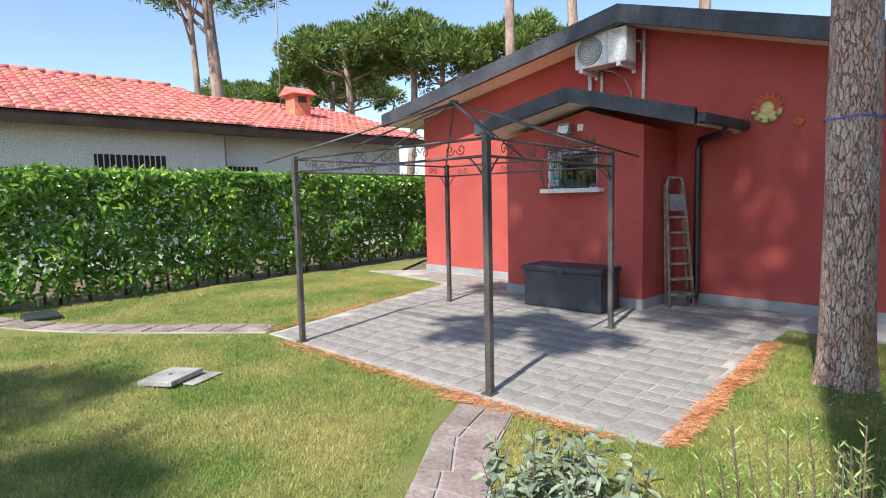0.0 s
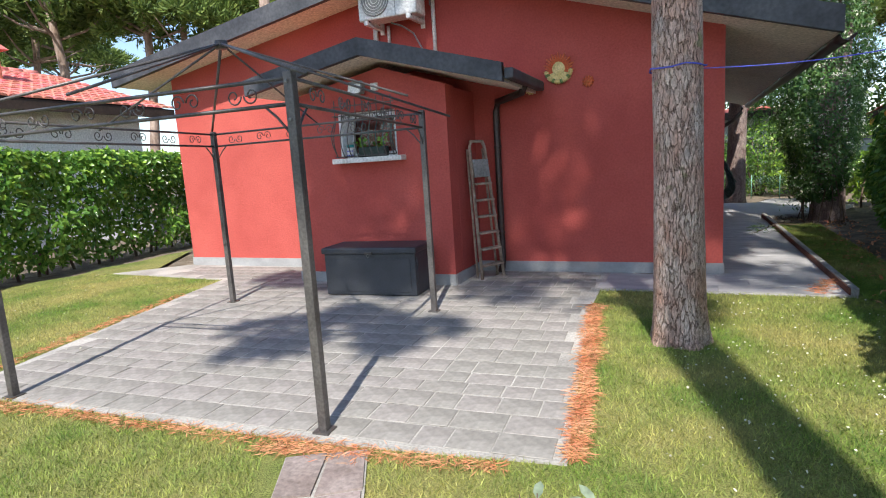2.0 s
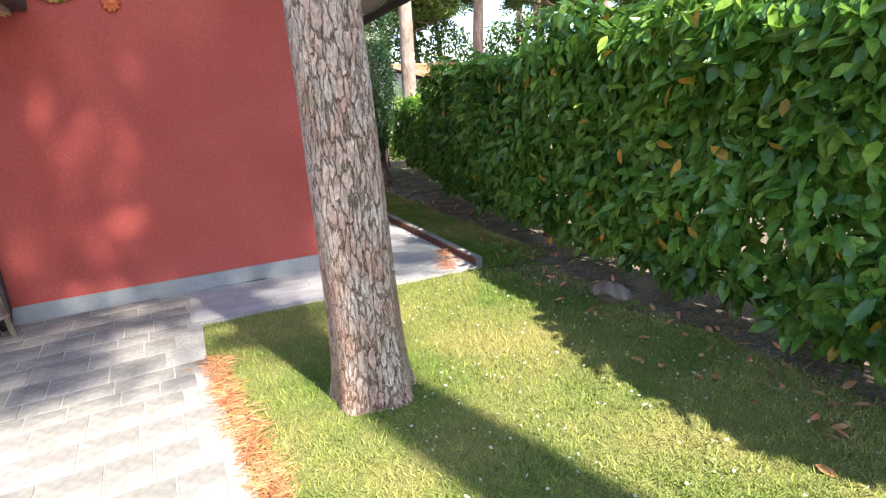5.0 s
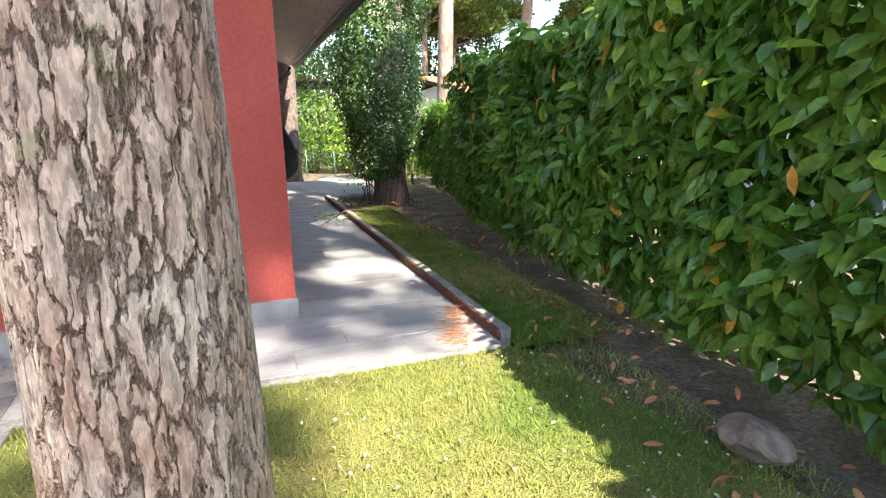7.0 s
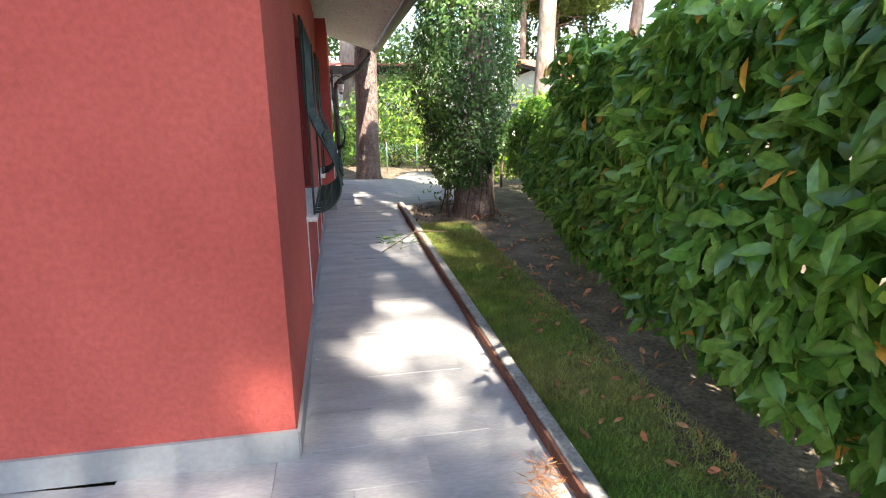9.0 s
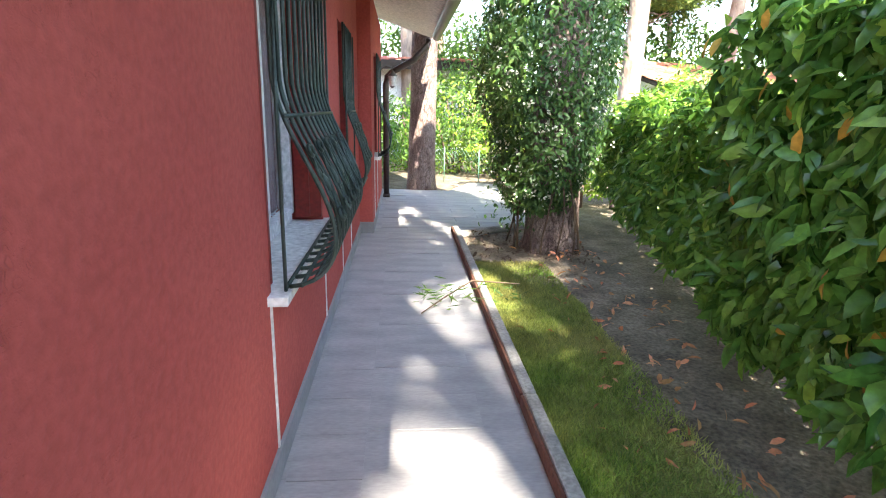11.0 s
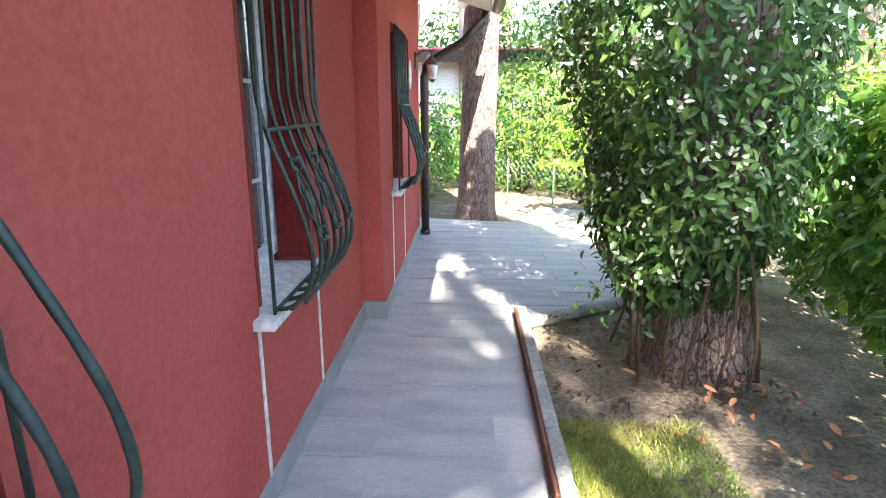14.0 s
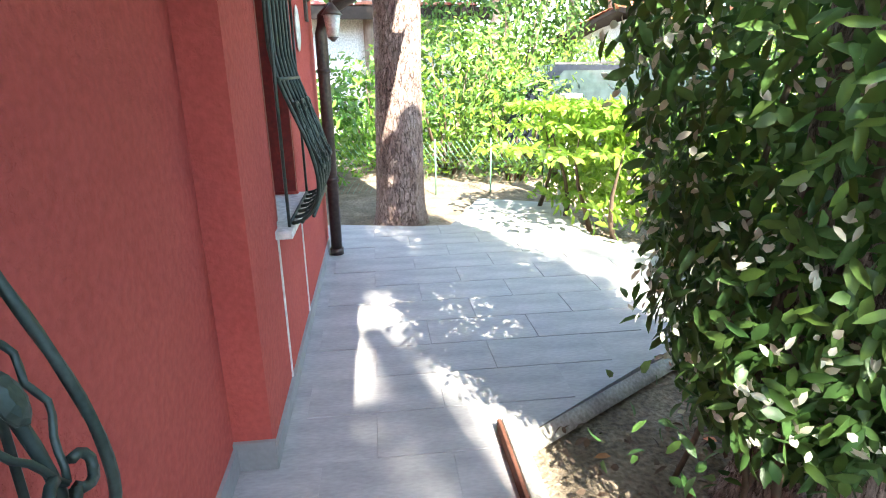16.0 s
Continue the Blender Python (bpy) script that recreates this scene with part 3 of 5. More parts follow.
    n = Vector((-v.z, 0, v.x))
    for i in range(1, bars - 1, 2):
        scroll("scroll", (prof[k][0] + 0.004, ys[i], prof[k][1]), (0, 1, 0), v, n, g)
    return w


side_window(1, XR, *OPEN[0], True, 12)
side_window(2, XR, *OPEN[1], False, 7)
side_window(3, XR + 0.14, 13.75, 14.45, 0.78, 1.95, True, 7)

# annexe window, its grille and what stands in it
aw = thing("window_4", ((WX0 + WX1) / 2, AY, WZ0), "small white framed window with a marble sill", "window", kind="structure")
hw, hh = (WX1 - WX0) / 2, WZ1 - WZ0
box("window_sill", (0, -0.02, -0.03), (2 * hw + 0.22, 0.24, 0.06), TRIM, aw, 0.006)
for s in (1, -1):
    box("window_frame", (s * (hw - 0.04), 0.13, hh / 2), (0.08, 0.05, hh), FRAME_W, aw, 0.005)
box("window_frame", (0, 0.13, hh - 0.035), (2 * hw - 0.16, 0.05, 0.07), FRAME_W, aw, 0.005)
box("window_frame", (0, 0.13, 0.03), (2 * hw - 0.16, 0.05, 0.06), FRAME_W, aw, 0.005)
box("pane", (0, 0.14, hh / 2), (2 * hw - 0.16, 0.008, hh - 0.13), GLASS, aw).visible_shadow = False
box("opened_casement", (-hw + 0.03, 0.02, hh / 2), (0.04, 0.2, hh - 0.05), FRAME_W, aw, 0.004, rz=-12)
ag = thing("window_grille", ((WX0 + WX1) / 2, AY, WZ0), "dark wrought-iron cage grille with scrolls", "window grille", "window grilles")
for i in range(9):
    x = -hw - 0.02 + (2 * hw + 0.04) * i / 8
    pts = [(x, -0.16 if j < 17 else -0.16 + 0.1 * (j - 16) / 4, hh + 0.12 - (hh + 0.10) * j / 20) for j in range(21)]
    pts = [(x, -0.13 - 0.07 * math.sin(math.pi * min(1, max(0, (j - 8) / 12))), hh + 0.14 - (hh + 0.13) * j / 20) for j in range(21)]
    tube("bar", pts, 0.007, IRON, ag, 6)
for zz in (hh + 0.06, hh - 0.05, 0.02):
    tube("cross_bar", [(-hw - 0.06, -0.13, zz), (hw + 0.06, -0.13, zz)], 0.007, IRON, ag, 6)
for s in (1, -1):
    tube("side_bar", [(s * (hw + 0.05), 0.0, hh - 0.05), (s * (hw + 0.05), -0.13, hh - 0.05)], 0.007, IRON, ag, 6)
    pts = [(s * (hw + 0.04), -0.10 - 0.11 * math.sin(math.pi * j / 12), hh - 0.1 - (hh - 0.12) * j / 12) for j in range(13)]
    tube("side_bow", pts, 0.007, IRON, ag, 6)
for x in (-0.22, 0.0, 0.22):
    for s in (1, -1):
        pts = [(x + s * (0.05 - 0.045 * (1 - i / 16) * math.cos(i * 0.55)), -0.14, hh - 0.10 + 0.045 * math.sin(i * 0.55)) for i in range(17)]
        tube("scroll", pts, 0.004, IRON, ag, 5)
pl = thing("planter", (-3.58, AY - 0.05, WZ0), "dark green plastic window box with small plants", "planter")
box("trough", (0, 0, 0.06), (0.36, 0.13, 0.12), IRON_GREEN, pl, 0.015)
for px in (-0.14, 0.12):
    p = np.column_stack([rng.normal(px, 0.04, 40), rng.normal(0, 0.03, 40), rng.uniform(0.1, 0.24, 40)])
    v, f = leaf_arrays(p, rng.normal(0, 1, (40, 3)), 0.06, 0.03)
    bulk("plant", v, f, LAUREL_NEW, pl)["kind"] = "stuff"
jar = thing("canister", (-3.91, AY - 0.04, WZ0), "white canister with blue dots and a teal lid on the sill", "canister")
tube("can", [(0, 0, 0), (0, 0, 0.13)], 0.045, AC_WHITE, jar, 16)
tube("lid", [(0, 0, 0.13), (0, 0, 0.165)], 0.047, TEAL, jar, 16, "teal lid")
for i in range(10):
    a = -1.57 + (i % 5 - 2) * 0.5
    box("dot", (0.045 * math.cos(a), 0.045 * math.sin(a), 0.035 + 0.05 * (i // 5)), (0.014, 0.004, 0.014), BLUE, jar, rz=math.degrees(a) + 90)

# flood light over the window
fl = thing("flood_light", (-3.72, AY, 2.40), "small grey outdoor flood light with a sensor", "flood light")
box("housing", (0, -0.10, 0.0), (0.19, 0.10, 0.14), GREY_DARK, fl, 0.015, m=pose(0, 0, 0, -18, 0, 0))
box("lens", (0, -0.158, -0.018), (0.16, 0.012, 0.11), LAMP_GLASS, fl, m=pose(0, 0, 0, -18, 0, 0))
box("bracket", (0, -0.03, -0.02), (0.06, 0.06, 0.05), GREY_DARK, fl)
box("junction_box", (0.20, -0.02, 0.0), (0.09, 0.04, 0.09), AC_WHITE, fl, 0.005)

# ---------- downpipes, gutter ----------
dp = thing("downpipe", (-2.30, 7.38, 0), "dark brown metal downpipe with a shoe at its foot", "downpipe", "downpipes")
tube("pipe", [(0.52, -0.55, 2.26), (0.45, -0.40, 2.20), (0.03, -0.02, 2.16), (0.0, 0, 2.05), (0, 0, 1.0), (0, 0, 0.14), (0.0, -0.03, 0.07), (0.01, -0.11, 0.03)], 0.042, PIPE, dp, 14)
for z in (0.5, 1.6):
    tube("clamp", [(0, 0, z), (0, 0, z + 0.03)], 0.048, PIPE, dp, 14)
dp2 = thing("downpipe", (0.50, 15.78, 0), "dark brown metal downpipe bending up to the gutter", "downpipe", "downpipes")
tube("pipe", [(0.62, 0.1, 2.32), (0.60, 0.08, 2.22), (0.40, 0.02, 2.02), (0.08, 0, 1.84), (0.02, 0, 1.78), (0, 0, 1.68), (0, 0, 0.9), (0, 0, 0.0)], 0.045, PIPE, dp2, 14)
tube("shoe", [(0, 0, 0), (0, 0, 0.05)], 0.055, PIPE, dp2, 14)
for z in (0.6, 1.4):
    tube("clamp", [(0, 0, z), (0, 0, z + 0.03)], 0.051, PIPE, dp2, 14)
gt = thing("gutter", (1.26, 7.6, 2.40), "dark half-round metal gutter along the eaves", "gutter")
vs, fs = [], []
for i in range(30):
    for k in range(9):
        a = math.pi + math.pi * k / 8
        vs.append((0.065 * math.cos(a), -0.7 + 9.2 * i / 29, 0.065 * math.sin(a)))
for i in range(29):
    for k in range(8):
        fs.append((i * 9 + k, i * 9 + k + 1, i * 9 + k + 10, i * 9 + k + 9))
tr = raw("trough", vs, fs, PIPE, gt, smooth=True)
so = tr.modifiers.new("thick", "SOLIDIFY")
so.thickness = 0.006

# lantern and oval plate near the far corner
lt = thing("wall_lantern", (XR + 0.15, 15.55, 1.78), "black wall lantern on a scrolled bracket", "wall lantern")
box("wall_plate", (0, 0, 0.04), (0.02, 0.08, 0.16), IRON, lt, 0.004)
tube("arm", [(0.0, 0, 0.08), (0.08, 0, 0.14), (0.16, 0, 0.12), (0.17, 0, 0.07)], 0.009, IRON, lt)
tube("glass", [(0.17, 0, -0.14), (0.17, 0, 0.0)], [0.035, 0.06], LAMP_GLASS, lt, 6)
tube("cap", [(0.17, 0, 0.0), (0.17, 0, 0.03), (0.17, 0, 0.08)], [0.075, 0.05, 0.008], IRON, lt, 6)
tube("finial", [(0.17, 0, -0.17), (0.17, 0, -0.14)], [0.01, 0.04], IRON, lt, 6)
op = thing("house_plate", (XR + 0.15, 15.0, 1.66), "white oval ceramic plate on the red wall", "plate")
bm = bmesh.new()
bmesh.ops.create_uvsphere(bm, u_segments=20, v_segments=10, radius=1.0)
bmesh.ops.scale(bm, vec=(0.012, 0.09, 0.13), verts=bm.verts)
part("plaque", bm, AC_WHITE, op, smooth=True)

# ---------- air conditioner ----------
ac = thing("air_conditioner", (-3.55, 7.15, 3.30), "white outdoor air-conditioning unit on wall brackets", "air conditioner")
box("casing", (0, 0, 0.235), (0.82, 0.28, 0.47), AC_WHITE, ac, 0.02)
bm = bmesh.new()
bmesh.ops.create_cone(bm, cap_ends=True, segments=32, radius1=0.2, radius2=0.2, depth=0.02)
bmesh.ops.transform(bm, matrix=pose(-0.16, -0.145, 0.235, 90, 0, 0), verts=bm.verts)
fan = part("fan_grille", bm, GREY_DARK, ac, "round grey fan grille")
for r in (0.05, 0.085, 0.12, 0.155, 0.19):
    tube("ring", [(-0.16 + r * math.cos(a * math.pi / 12), -0.16, 0.235 + r * math.sin(a * math.pi / 12)) for a in range(25)], 0.004, AC_WHITE, fan, 4)
box("panel_seam", (0.12, -0.142, 0.235), (0.006, 0.004, 0.44), GREY_DARK, ac)
for i in range(3):
    box("label_bar", (0.27, -0.142, 0.42 - 0.022 * i), (0.16 - 0.03 * i, 0.003, 0.008), GREY_DARK, ac)
for sx in (-0.3, 0.3):
    box("bracket", (sx, 0.05, -0.03), (0.05, 0.42, 0.05), AC_WHITE, ac)
    box("bracket_upright", (sx, 0.275, 0.1), (0.05, 0.03, 0.4), AC_WHITE, ac)
    tube("rubber_foot", [(sx, -0.1, -0.02), (sx, -0.1, 0.01)], 0.03, RUBBER, ac)
tube("cable_duct", [(0.46, 0.26, 0.45), (0.46, 0.26, -0.55)], 0.026, AC_WHITE, ac)
tube("cable_duct", [(-0.40, 0.26, 0.0), (-0.40, 0.26, -0.25), (-0.40, 0.2, -0.42)], 0.035, AC_WHITE, ac)
tube("cable_duct", [(-0.2, 0.26, 0.0), (-0.2, 0.26, -0.40)], 0.022, AC_WHITE, ac)
tube("hose", [(-0.05, 0.05, -0.02), (0.08, 0.1, -0.07), (0.2, 0.18, -0.16), (0.3, 0.2, -0.36), (0.33, 0.15, -0.5)], 0.011, GREY_DARK, ac)
tube("hose", [(0.41, 0.05, 0.3), (0.5, 0.1, 0.26), (0.45, 0.2, 0.15)], 0.016, GREY_DARK, ac)
tube("hose", [(-0.55, 0.0, -0.47), (-0.4, -0.15, -0.48), (-0.1, -0.3, -0.5), (0.15, -0.2, -0.53), (0.5, -0.15, -0.6)], 0.02, GREY_DARK, ac)

# ---------- ceramic sun and plates on the wall ----------
cs = thing("ceramic_sun", (-1.51, YF - 0.012, 2.48), "glazed ceramic sun ornament in red, cream and yellow", "wall ornament")
bm = bmesh.new()
bmesh.ops.create_uvsphere(bm, u_segments=24, v_segments=12, radius=1)
bmesh.ops.scale(bm, vec=(0.085, 0.035, 0.10), verts=bm.verts)
part("face", bm, YELLOW, cs, smooth=True)
for i in range(19):
    a = math.radians(-20 + 220 * i / 18)
    r1 = 0.19 if i % 2 else 0.165
    tube("ray", [(0.08 * math.cos(a), 0, 0.08 * math.sin(a)), (r1 * math.cos(a), -0.015, r1 * math.sin(a))], [0.022, 0.008], ORANGE, cs, 6, "red-orange ray")
for i in range(13):
    a = math.radians(195 + 150 * i / 12)
    bm = bmesh.new()
    bmesh.ops.create_icosphere(bm, subdivisions=1, radius=0.032)
    bmesh.ops.translate(bm, vec=(0.15 * math.cos(a), -0.015, 0.15 * math.sin(a)), verts=bm.verts)
    part("fruit", bm, (YELLOW, CER_GREEN, YELLOW)[i % 3], cs)
bm = bmesh.new()
bmesh.ops.create_uvsphere(bm, u_segments=20, v_segments=8, radius=1)
bmesh.ops.scale(bm, vec=(0.15, 0.02, 0.09), verts=bm.verts)
bmesh.ops.translate(bm, vec=(0, 0, -0.08), verts=bm.verts)
part("collar", bm, YELLOW, cs, smooth=True)
for px, mt, lb in ((-1.86, YELLOW, "small yellow ceramic plate on the red wall"), (-1.17, ORANGE, "small reddish ceramic sun on the red wall")):
    cp = thing("ceramic_plate", (px, YF - 0.01, 2.28 + (0.02 if px > -1.5 else 0)), lb, "wall ornament", "plates beside the sun")
    tube("disc", [(0, 0.01, 0), (0, -0.012, 0)], [0.062, 0.05], mt, cp, 18)
    tube("centre", [(0, -0.01, 0), (0, -0.02, 0)], 0.022, CER_GREEN if mt is YELLOW else ORANGE, cp, 12)
    for i in range(10):
        a = i * math.pi / 5
        tube("petal", [(0.04 * math.cos(a), -0.004, 0.04 * math.sin(a)), (0.072 * math.cos(a), -0.004, 0.072 * math.sin(a))], [0.016, 0.007], mt, cp, 5)

# ---------- gazebo frame ----------
gz = thing("gazebo_frame", (0, 0, 0), "bare dark steel gazebo frame without its canvas", "gazebo")
POSTS = [(-1.96, 2.89), (-4.47, 2.70), (-4.95, 5.32), (-2.39, 5.36)]
HZ = 1.95
GC = (sum(p[0] for p in POSTS) / 4 - 0.02, sum(p[1] for p in POSTS) / 4)
PEAK = (-3.53, 4.1, 2.50)
for x, y in POSTS:
    p = box("post", (x, y, HZ / 2), (0.052, 0.052, HZ), IRON, gz, 0.005, rz=4)
    box("base_plate", (x, y, 0.006), (0.10, 0.10, 0.012), IRON, p, rz=4)
    for z in (HZ - 0.05, HZ - 0.24):
        tube("bolt", [(x, y - 0.03, z), (x, y - 0.036, z)], 0.010, GREY_DARK, p, 6)
for i in range(4):
    a, b = Vector((*POSTS[i], 0)), Vector((*POSTS[(i + 1) % 4], 0))
    d = (b - a).normalized()
    L = (b - a).length
    for z in (HZ - 0.03, HZ - 0.16):
        tube("rail", [a + Vector((0, 0, z)), b + Vector((0, 0, z))], 0.011, IRON, gz, 6)
    for k in range(6):
        c = a + d * L * (0.12 + 0.152 * k) + Vector((0, 0, HZ - 0.095))
        for s in (1, -1):
            pts = []
            for j in range(16):
                r = 0.048 * (1 - j / 20)
                w = j * 0.52
                pts.append(c + d * s * (0.055 - r * math.cos(w)) + Vector((0, 0, r * math.sin(w) * (1 if k % 2 else -1))))
            tube("scroll", pts, 0.0045, IRON, gz, 5)
    for e, s in ((a, 1), (b, -1)):
        tube("brace", [e + Vector((0, 0, HZ - 0.34)), e + d * s * 0.10 + Vector((0, 0, HZ - 0.22)), e + d * s * 0.17 + Vector((0, 0, HZ - 0.16))], 0.007, IRON, gz, 6)
    out = (a - Vector((GC[0], GC[1], 0)))
    out = out / out.length
    foot = a + out * 0.30 + Vector((0, 0, HZ - 0.06))
    tube("rafter", [PEAK, foot], 0.012, IRON, gz, 6)
    mid = (a + b) / 2
    mo = mid - Vector((GC[0], GC[1], 0))
    tube("rafter", [PEAK, mid + mo / mo.length * 0.26 + Vector((0, 0, HZ - 0.02))], 0.009, IRON, gz, 6)
tube("peak_hub", [(PEAK[0], PEAK[1], PEAK[2] - 0.04), (PEAK[0], PEAK[1], PEAK[2] + 0.02)], 0.05, IRON, gz, 10)

# ---------- storage box ----------
sb = thing("storage_box", (-3.42, 6.10, 0), "anthracite resin garden storage box with a closed lid", "storage box", rz=4)
box("body", (0, 0, 0.25), (1.14, 0.50, 0.48), PLASTIC, sb, 0.012)
box("lid", (0, -0.005, 0.525), (1.19, 0.55, 0.075), PLASTIC, sb, 0.02)
for sx in (-1, 1):
    box("side_panel", (sx * 0.572, 0, 0.25), (0.006, 0.40, 0.38), PLASTIC, sb)
box("front_panel", (0, -0.253, 0.24), (1.02, 0.008, 0.38), PLASTIC, sb, 0.003)
box("hasp", (0.02, -0.287, 0.50), (0.10, 0.014, 0.03), IRON, sb, 0.004, "dark metal lid clasp")
tube("hasp_ring", [(0.02 + 0.018 * math.cos(a * 0.7), -0.295, 0.475 + 0.018 * math.sin(a * 0.7)) for a in range(9)], 0.004, GREY_DARK, sb, 5)
for sx in (-0.5, 0.5):
    for sy in (-0.2, 0.2):
        box("foot", (sx, sy, 0.006), (0.08, 0.06, 0.012), RUBBER, sb)

# ---------- step ladder ----------
ld = thing("step_ladder", (-2.36, 7.02, 0), "old paint-splashed wooden step ladder leaning folded on the wall", "ladder", rz=58)
LEAN = math.radians(7)
def lad(x, y, z):
    return (x, y + z * math.sin(LEAN), z)
for s in (-1, 1):
    tube("stile", [lad(s * 0.175, -0.06, 0.0), lad(s * 0.115, -0.06, 1.62), lad(s * 0.09, -0.06, 1.69)], 0.021, WOOD_OLD, ld, 6)
    tube("rear_leg", [lad(s * 0.16, 0.05, 0.0), lad(s * 0.12, -0.01, 1.60)], 0.016, WOOD_OLD, ld, 6)
tube("top_rail", [lad(-0.10, -0.06, 1.69), lad(0.10, -0.06, 1.69)], 0.018, WOOD_OLD, ld, 6)
for i in range(6):
    z = 0.17 + 0.20 * i
    box("step", lad(0, -0.07, z), (0.32 - 0.013 * i, 0.09, 0.026), WOOD_OLD, ld, 0.004)
box("platform", lad(0.0, -0.09, 1.36), (0.23, 0.03, 0.22), GREY_DARK, ld, 0.006, "folded grey top platform", m=pose(0, 0, 0, -6, 0, 0))

# ---------- kerb ----------
kb = thing("kerb", (0, 0, 0), "grey concrete kerb with a rust-stained board along the walk", "kerb", kind="structure")
for i in range(7):
    y0, y1 = 6.62 + i * 0.957, 6.62 + (i + 1) * 0.957 - 0.006
    box("kerb_stone", (1.342, (y0 + y1) / 2, 0.002), (0.064, y1 - y0, 0.12), KERB, kb, 0.01)
    box("board", (1.301, (y0 + y1) / 2, 0.010), (0.016, y1 - y0 - 0.01, 0.092), KERB_RED, kb, 0.004)
tube("edging", [(1.38, 13.22, -0.03), (2.1, 13.66, -0.03), (2.6, 13.95, -0.03)], 0.05, KERB, kb, 4)
box("lawn_edge", (0.15, 6.555, -0.02), (2.3, 0.05, 0.055), KERB, kb, 0.008)


# ---------- trees ----------
def trunk_mesh(name, base, top, r0, r1, mat, parent, nu=160, nv=220, flare=0.25, bend=0.0, lump=0.05):
    base, top = Vector(base), Vector(top)
    vs = np.zeros((nu * nv, 3))
    i = 0
    for v in range(nv):
        f = v / (nv - 1)
        c = base.lerp(top, f) + Vector((bend * math.sin(f * 3.0), bend * 0.5 * math.sin(f * 4.1), 0))
        h = f * (top - base).length
        r = r0 + (r1 - r0) * f + r0 * flare * math.exp(-h / 0.16)
        for u in range(nu):
            a = 2 * math.pi * u / nu
            rr = r * (1 + lump * noise.noise(Vector((math.cos(a) * 1.7, math.sin(a) * 1.7, h * 1.1))) + flare * 0.35 * math.exp(-h / 0.22) * math.sin(a * 5 + 1))
            vs[i] = (c.x + rr * math.cos(a), c.y + rr * math.sin(a), c.z)
            i += 1
    u, v = np.meshgrid(np.arange(nu), np.arange(nv - 1))
    u2 = (u + 1) % nu
    q = np.stack([v * nu + u, v * nu + u2, (v + 1) * nu + u2, (v + 1) * nu + u], -1).reshape(-1, 4)
    return bulk(name, vs, q, mat, parent, smooth=True)


def umbrella_crown(parent, c, rad, thick, clumps, per, mat=NEEDLE, size=0.34, wid=0.035):
    """Needle tufts gathered in flattened clumps, with gaps between them."""
    cs_ = []
    while len(cs_) < clumps:
        p = rng.uniform(-1, 1, 3)
        if p[0] ** 2 + p[1] ** 2 > 1:
            continue
        p[2] = (1 - p[0] ** 2 - p[1] ** 2) ** 0.5 * 0.8 * rng.uniform(0.25, 1) + 0.12 * p[2]
        cs_.append(p)
    cs_ = np.array(cs_) * np.array([rad, rad, thick]) + np.array(c)
    k = np.repeat(cs_, per, axis=0)
    off = rng.normal(0, 1, k.shape)
    off /= np.linalg.norm(off, axis=1)[:, None]
    sz = np.repeat(rng.uniform(0.6, 1.2, clumps), per)[:, None] * rad * 0.17
    p = k + off * sz * np.array([1, 1, 0.55]) * rng.uniform(0.3, 1.0, (len(k), 1))
    v, f = spike_arrays(p, off + np.array([0, 0, 0.5]), size, wid)
    return bulk("crown", v, f, mat, parent), cs_


def pine(at, h, r0, crown_r, thick, clumps=90, per=70, seed=0, bend=0.25, bark=BARK_FAR, nu=14, nv=20, label="tall umbrella pine with a bare trunk and flat crown", size=0.34, wid=0.035, limbs=6):
    t = thing("pine_tree", at, label, "tree", "umbrella pines")
    trunk_mesh("trunk", (0, 0, -0.1), (bend, -bend * 0.6, h), r0, r0 * 0.55, bark, t, nu, nv, 0.15, bend * 0.6)
    _, cl = umbrella_crown(t, (bend, -bend * 0.6, h - thick * 0.45), crown_r, thick, clumps, per, size=size, wid=wid)
    for k in range(limbs):
        e = cl[(k * 7) % len(cl)]
        z0 = h * rng.uniform(0.74, 0.93)
        s = Vector((bend * 0.9, -bend * 0.5, z0))
        mid = s.lerp(Vector(e), 0.5) + Vector((0, 0, -0.15 * crown_r * 0.5))
        tube("limb", [s, mid, e], [r0 * 0.3, r0 * 0.2, r0 * 0.06], bark, t, 6)
    return t


# the pine on the lawn by the patio
lawn_pine = thing("pine_tree", (-0.145, 4.96, -0.01), "tall pine with plated pinkish grey bark on the lawn", "tree", "umbrella pines")
trunk_mesh("trunk", (0, 0, -0.05), (-0.16, 0.05, 7.6), 0.184, 0.125, BARK, lawn_pine, 240, 900, 0.30, 0.03, 0.06)
umbrella_crown(lawn_pine, (-0.3, 0.1, 8.2), 2.6, 1.4, 34, 90, size=0.3, wid=0.022)
tube("cord", [(-0.02 + 0.19 * math.cos(a * 0.5), 0.02 + 0.19 * math.sin(a * 0.5), 2.02 + 0.01 * math.sin(a * 2.0)) for a in range(14)], 0.006, BLUE, lawn_pine, 5, "blue cord tied round the trunk")
line = thing("clothes_line", (0, 0, 0), "blue washing line tied between the pine and the ivy tree", "clothes line")
tube("line", [(-0.08 + 2.0 * f, 5.0 + 0.05 * f, 2.0 - 0.25 * math.sin(math.pi * f) * 0.35 + 0.12 * f) for f in np.linspace(0, 1, 14)], 0.004, BLUE, line, 5)

# the pine at the far end of the walk
far_pine = thing("pine_tree", (1.07, 16.85, -0.02), "tall pine with deeply furrowed grey-brown bark", "tree", "umbrella pines")
trunk_mesh("trunk", (0, 0, -0.05), (0.05, 0.0, 8.0), 0.235, 0.15, BARK_GREY, far_pine, 180, 620, 0.2, 0.03, 0.05)
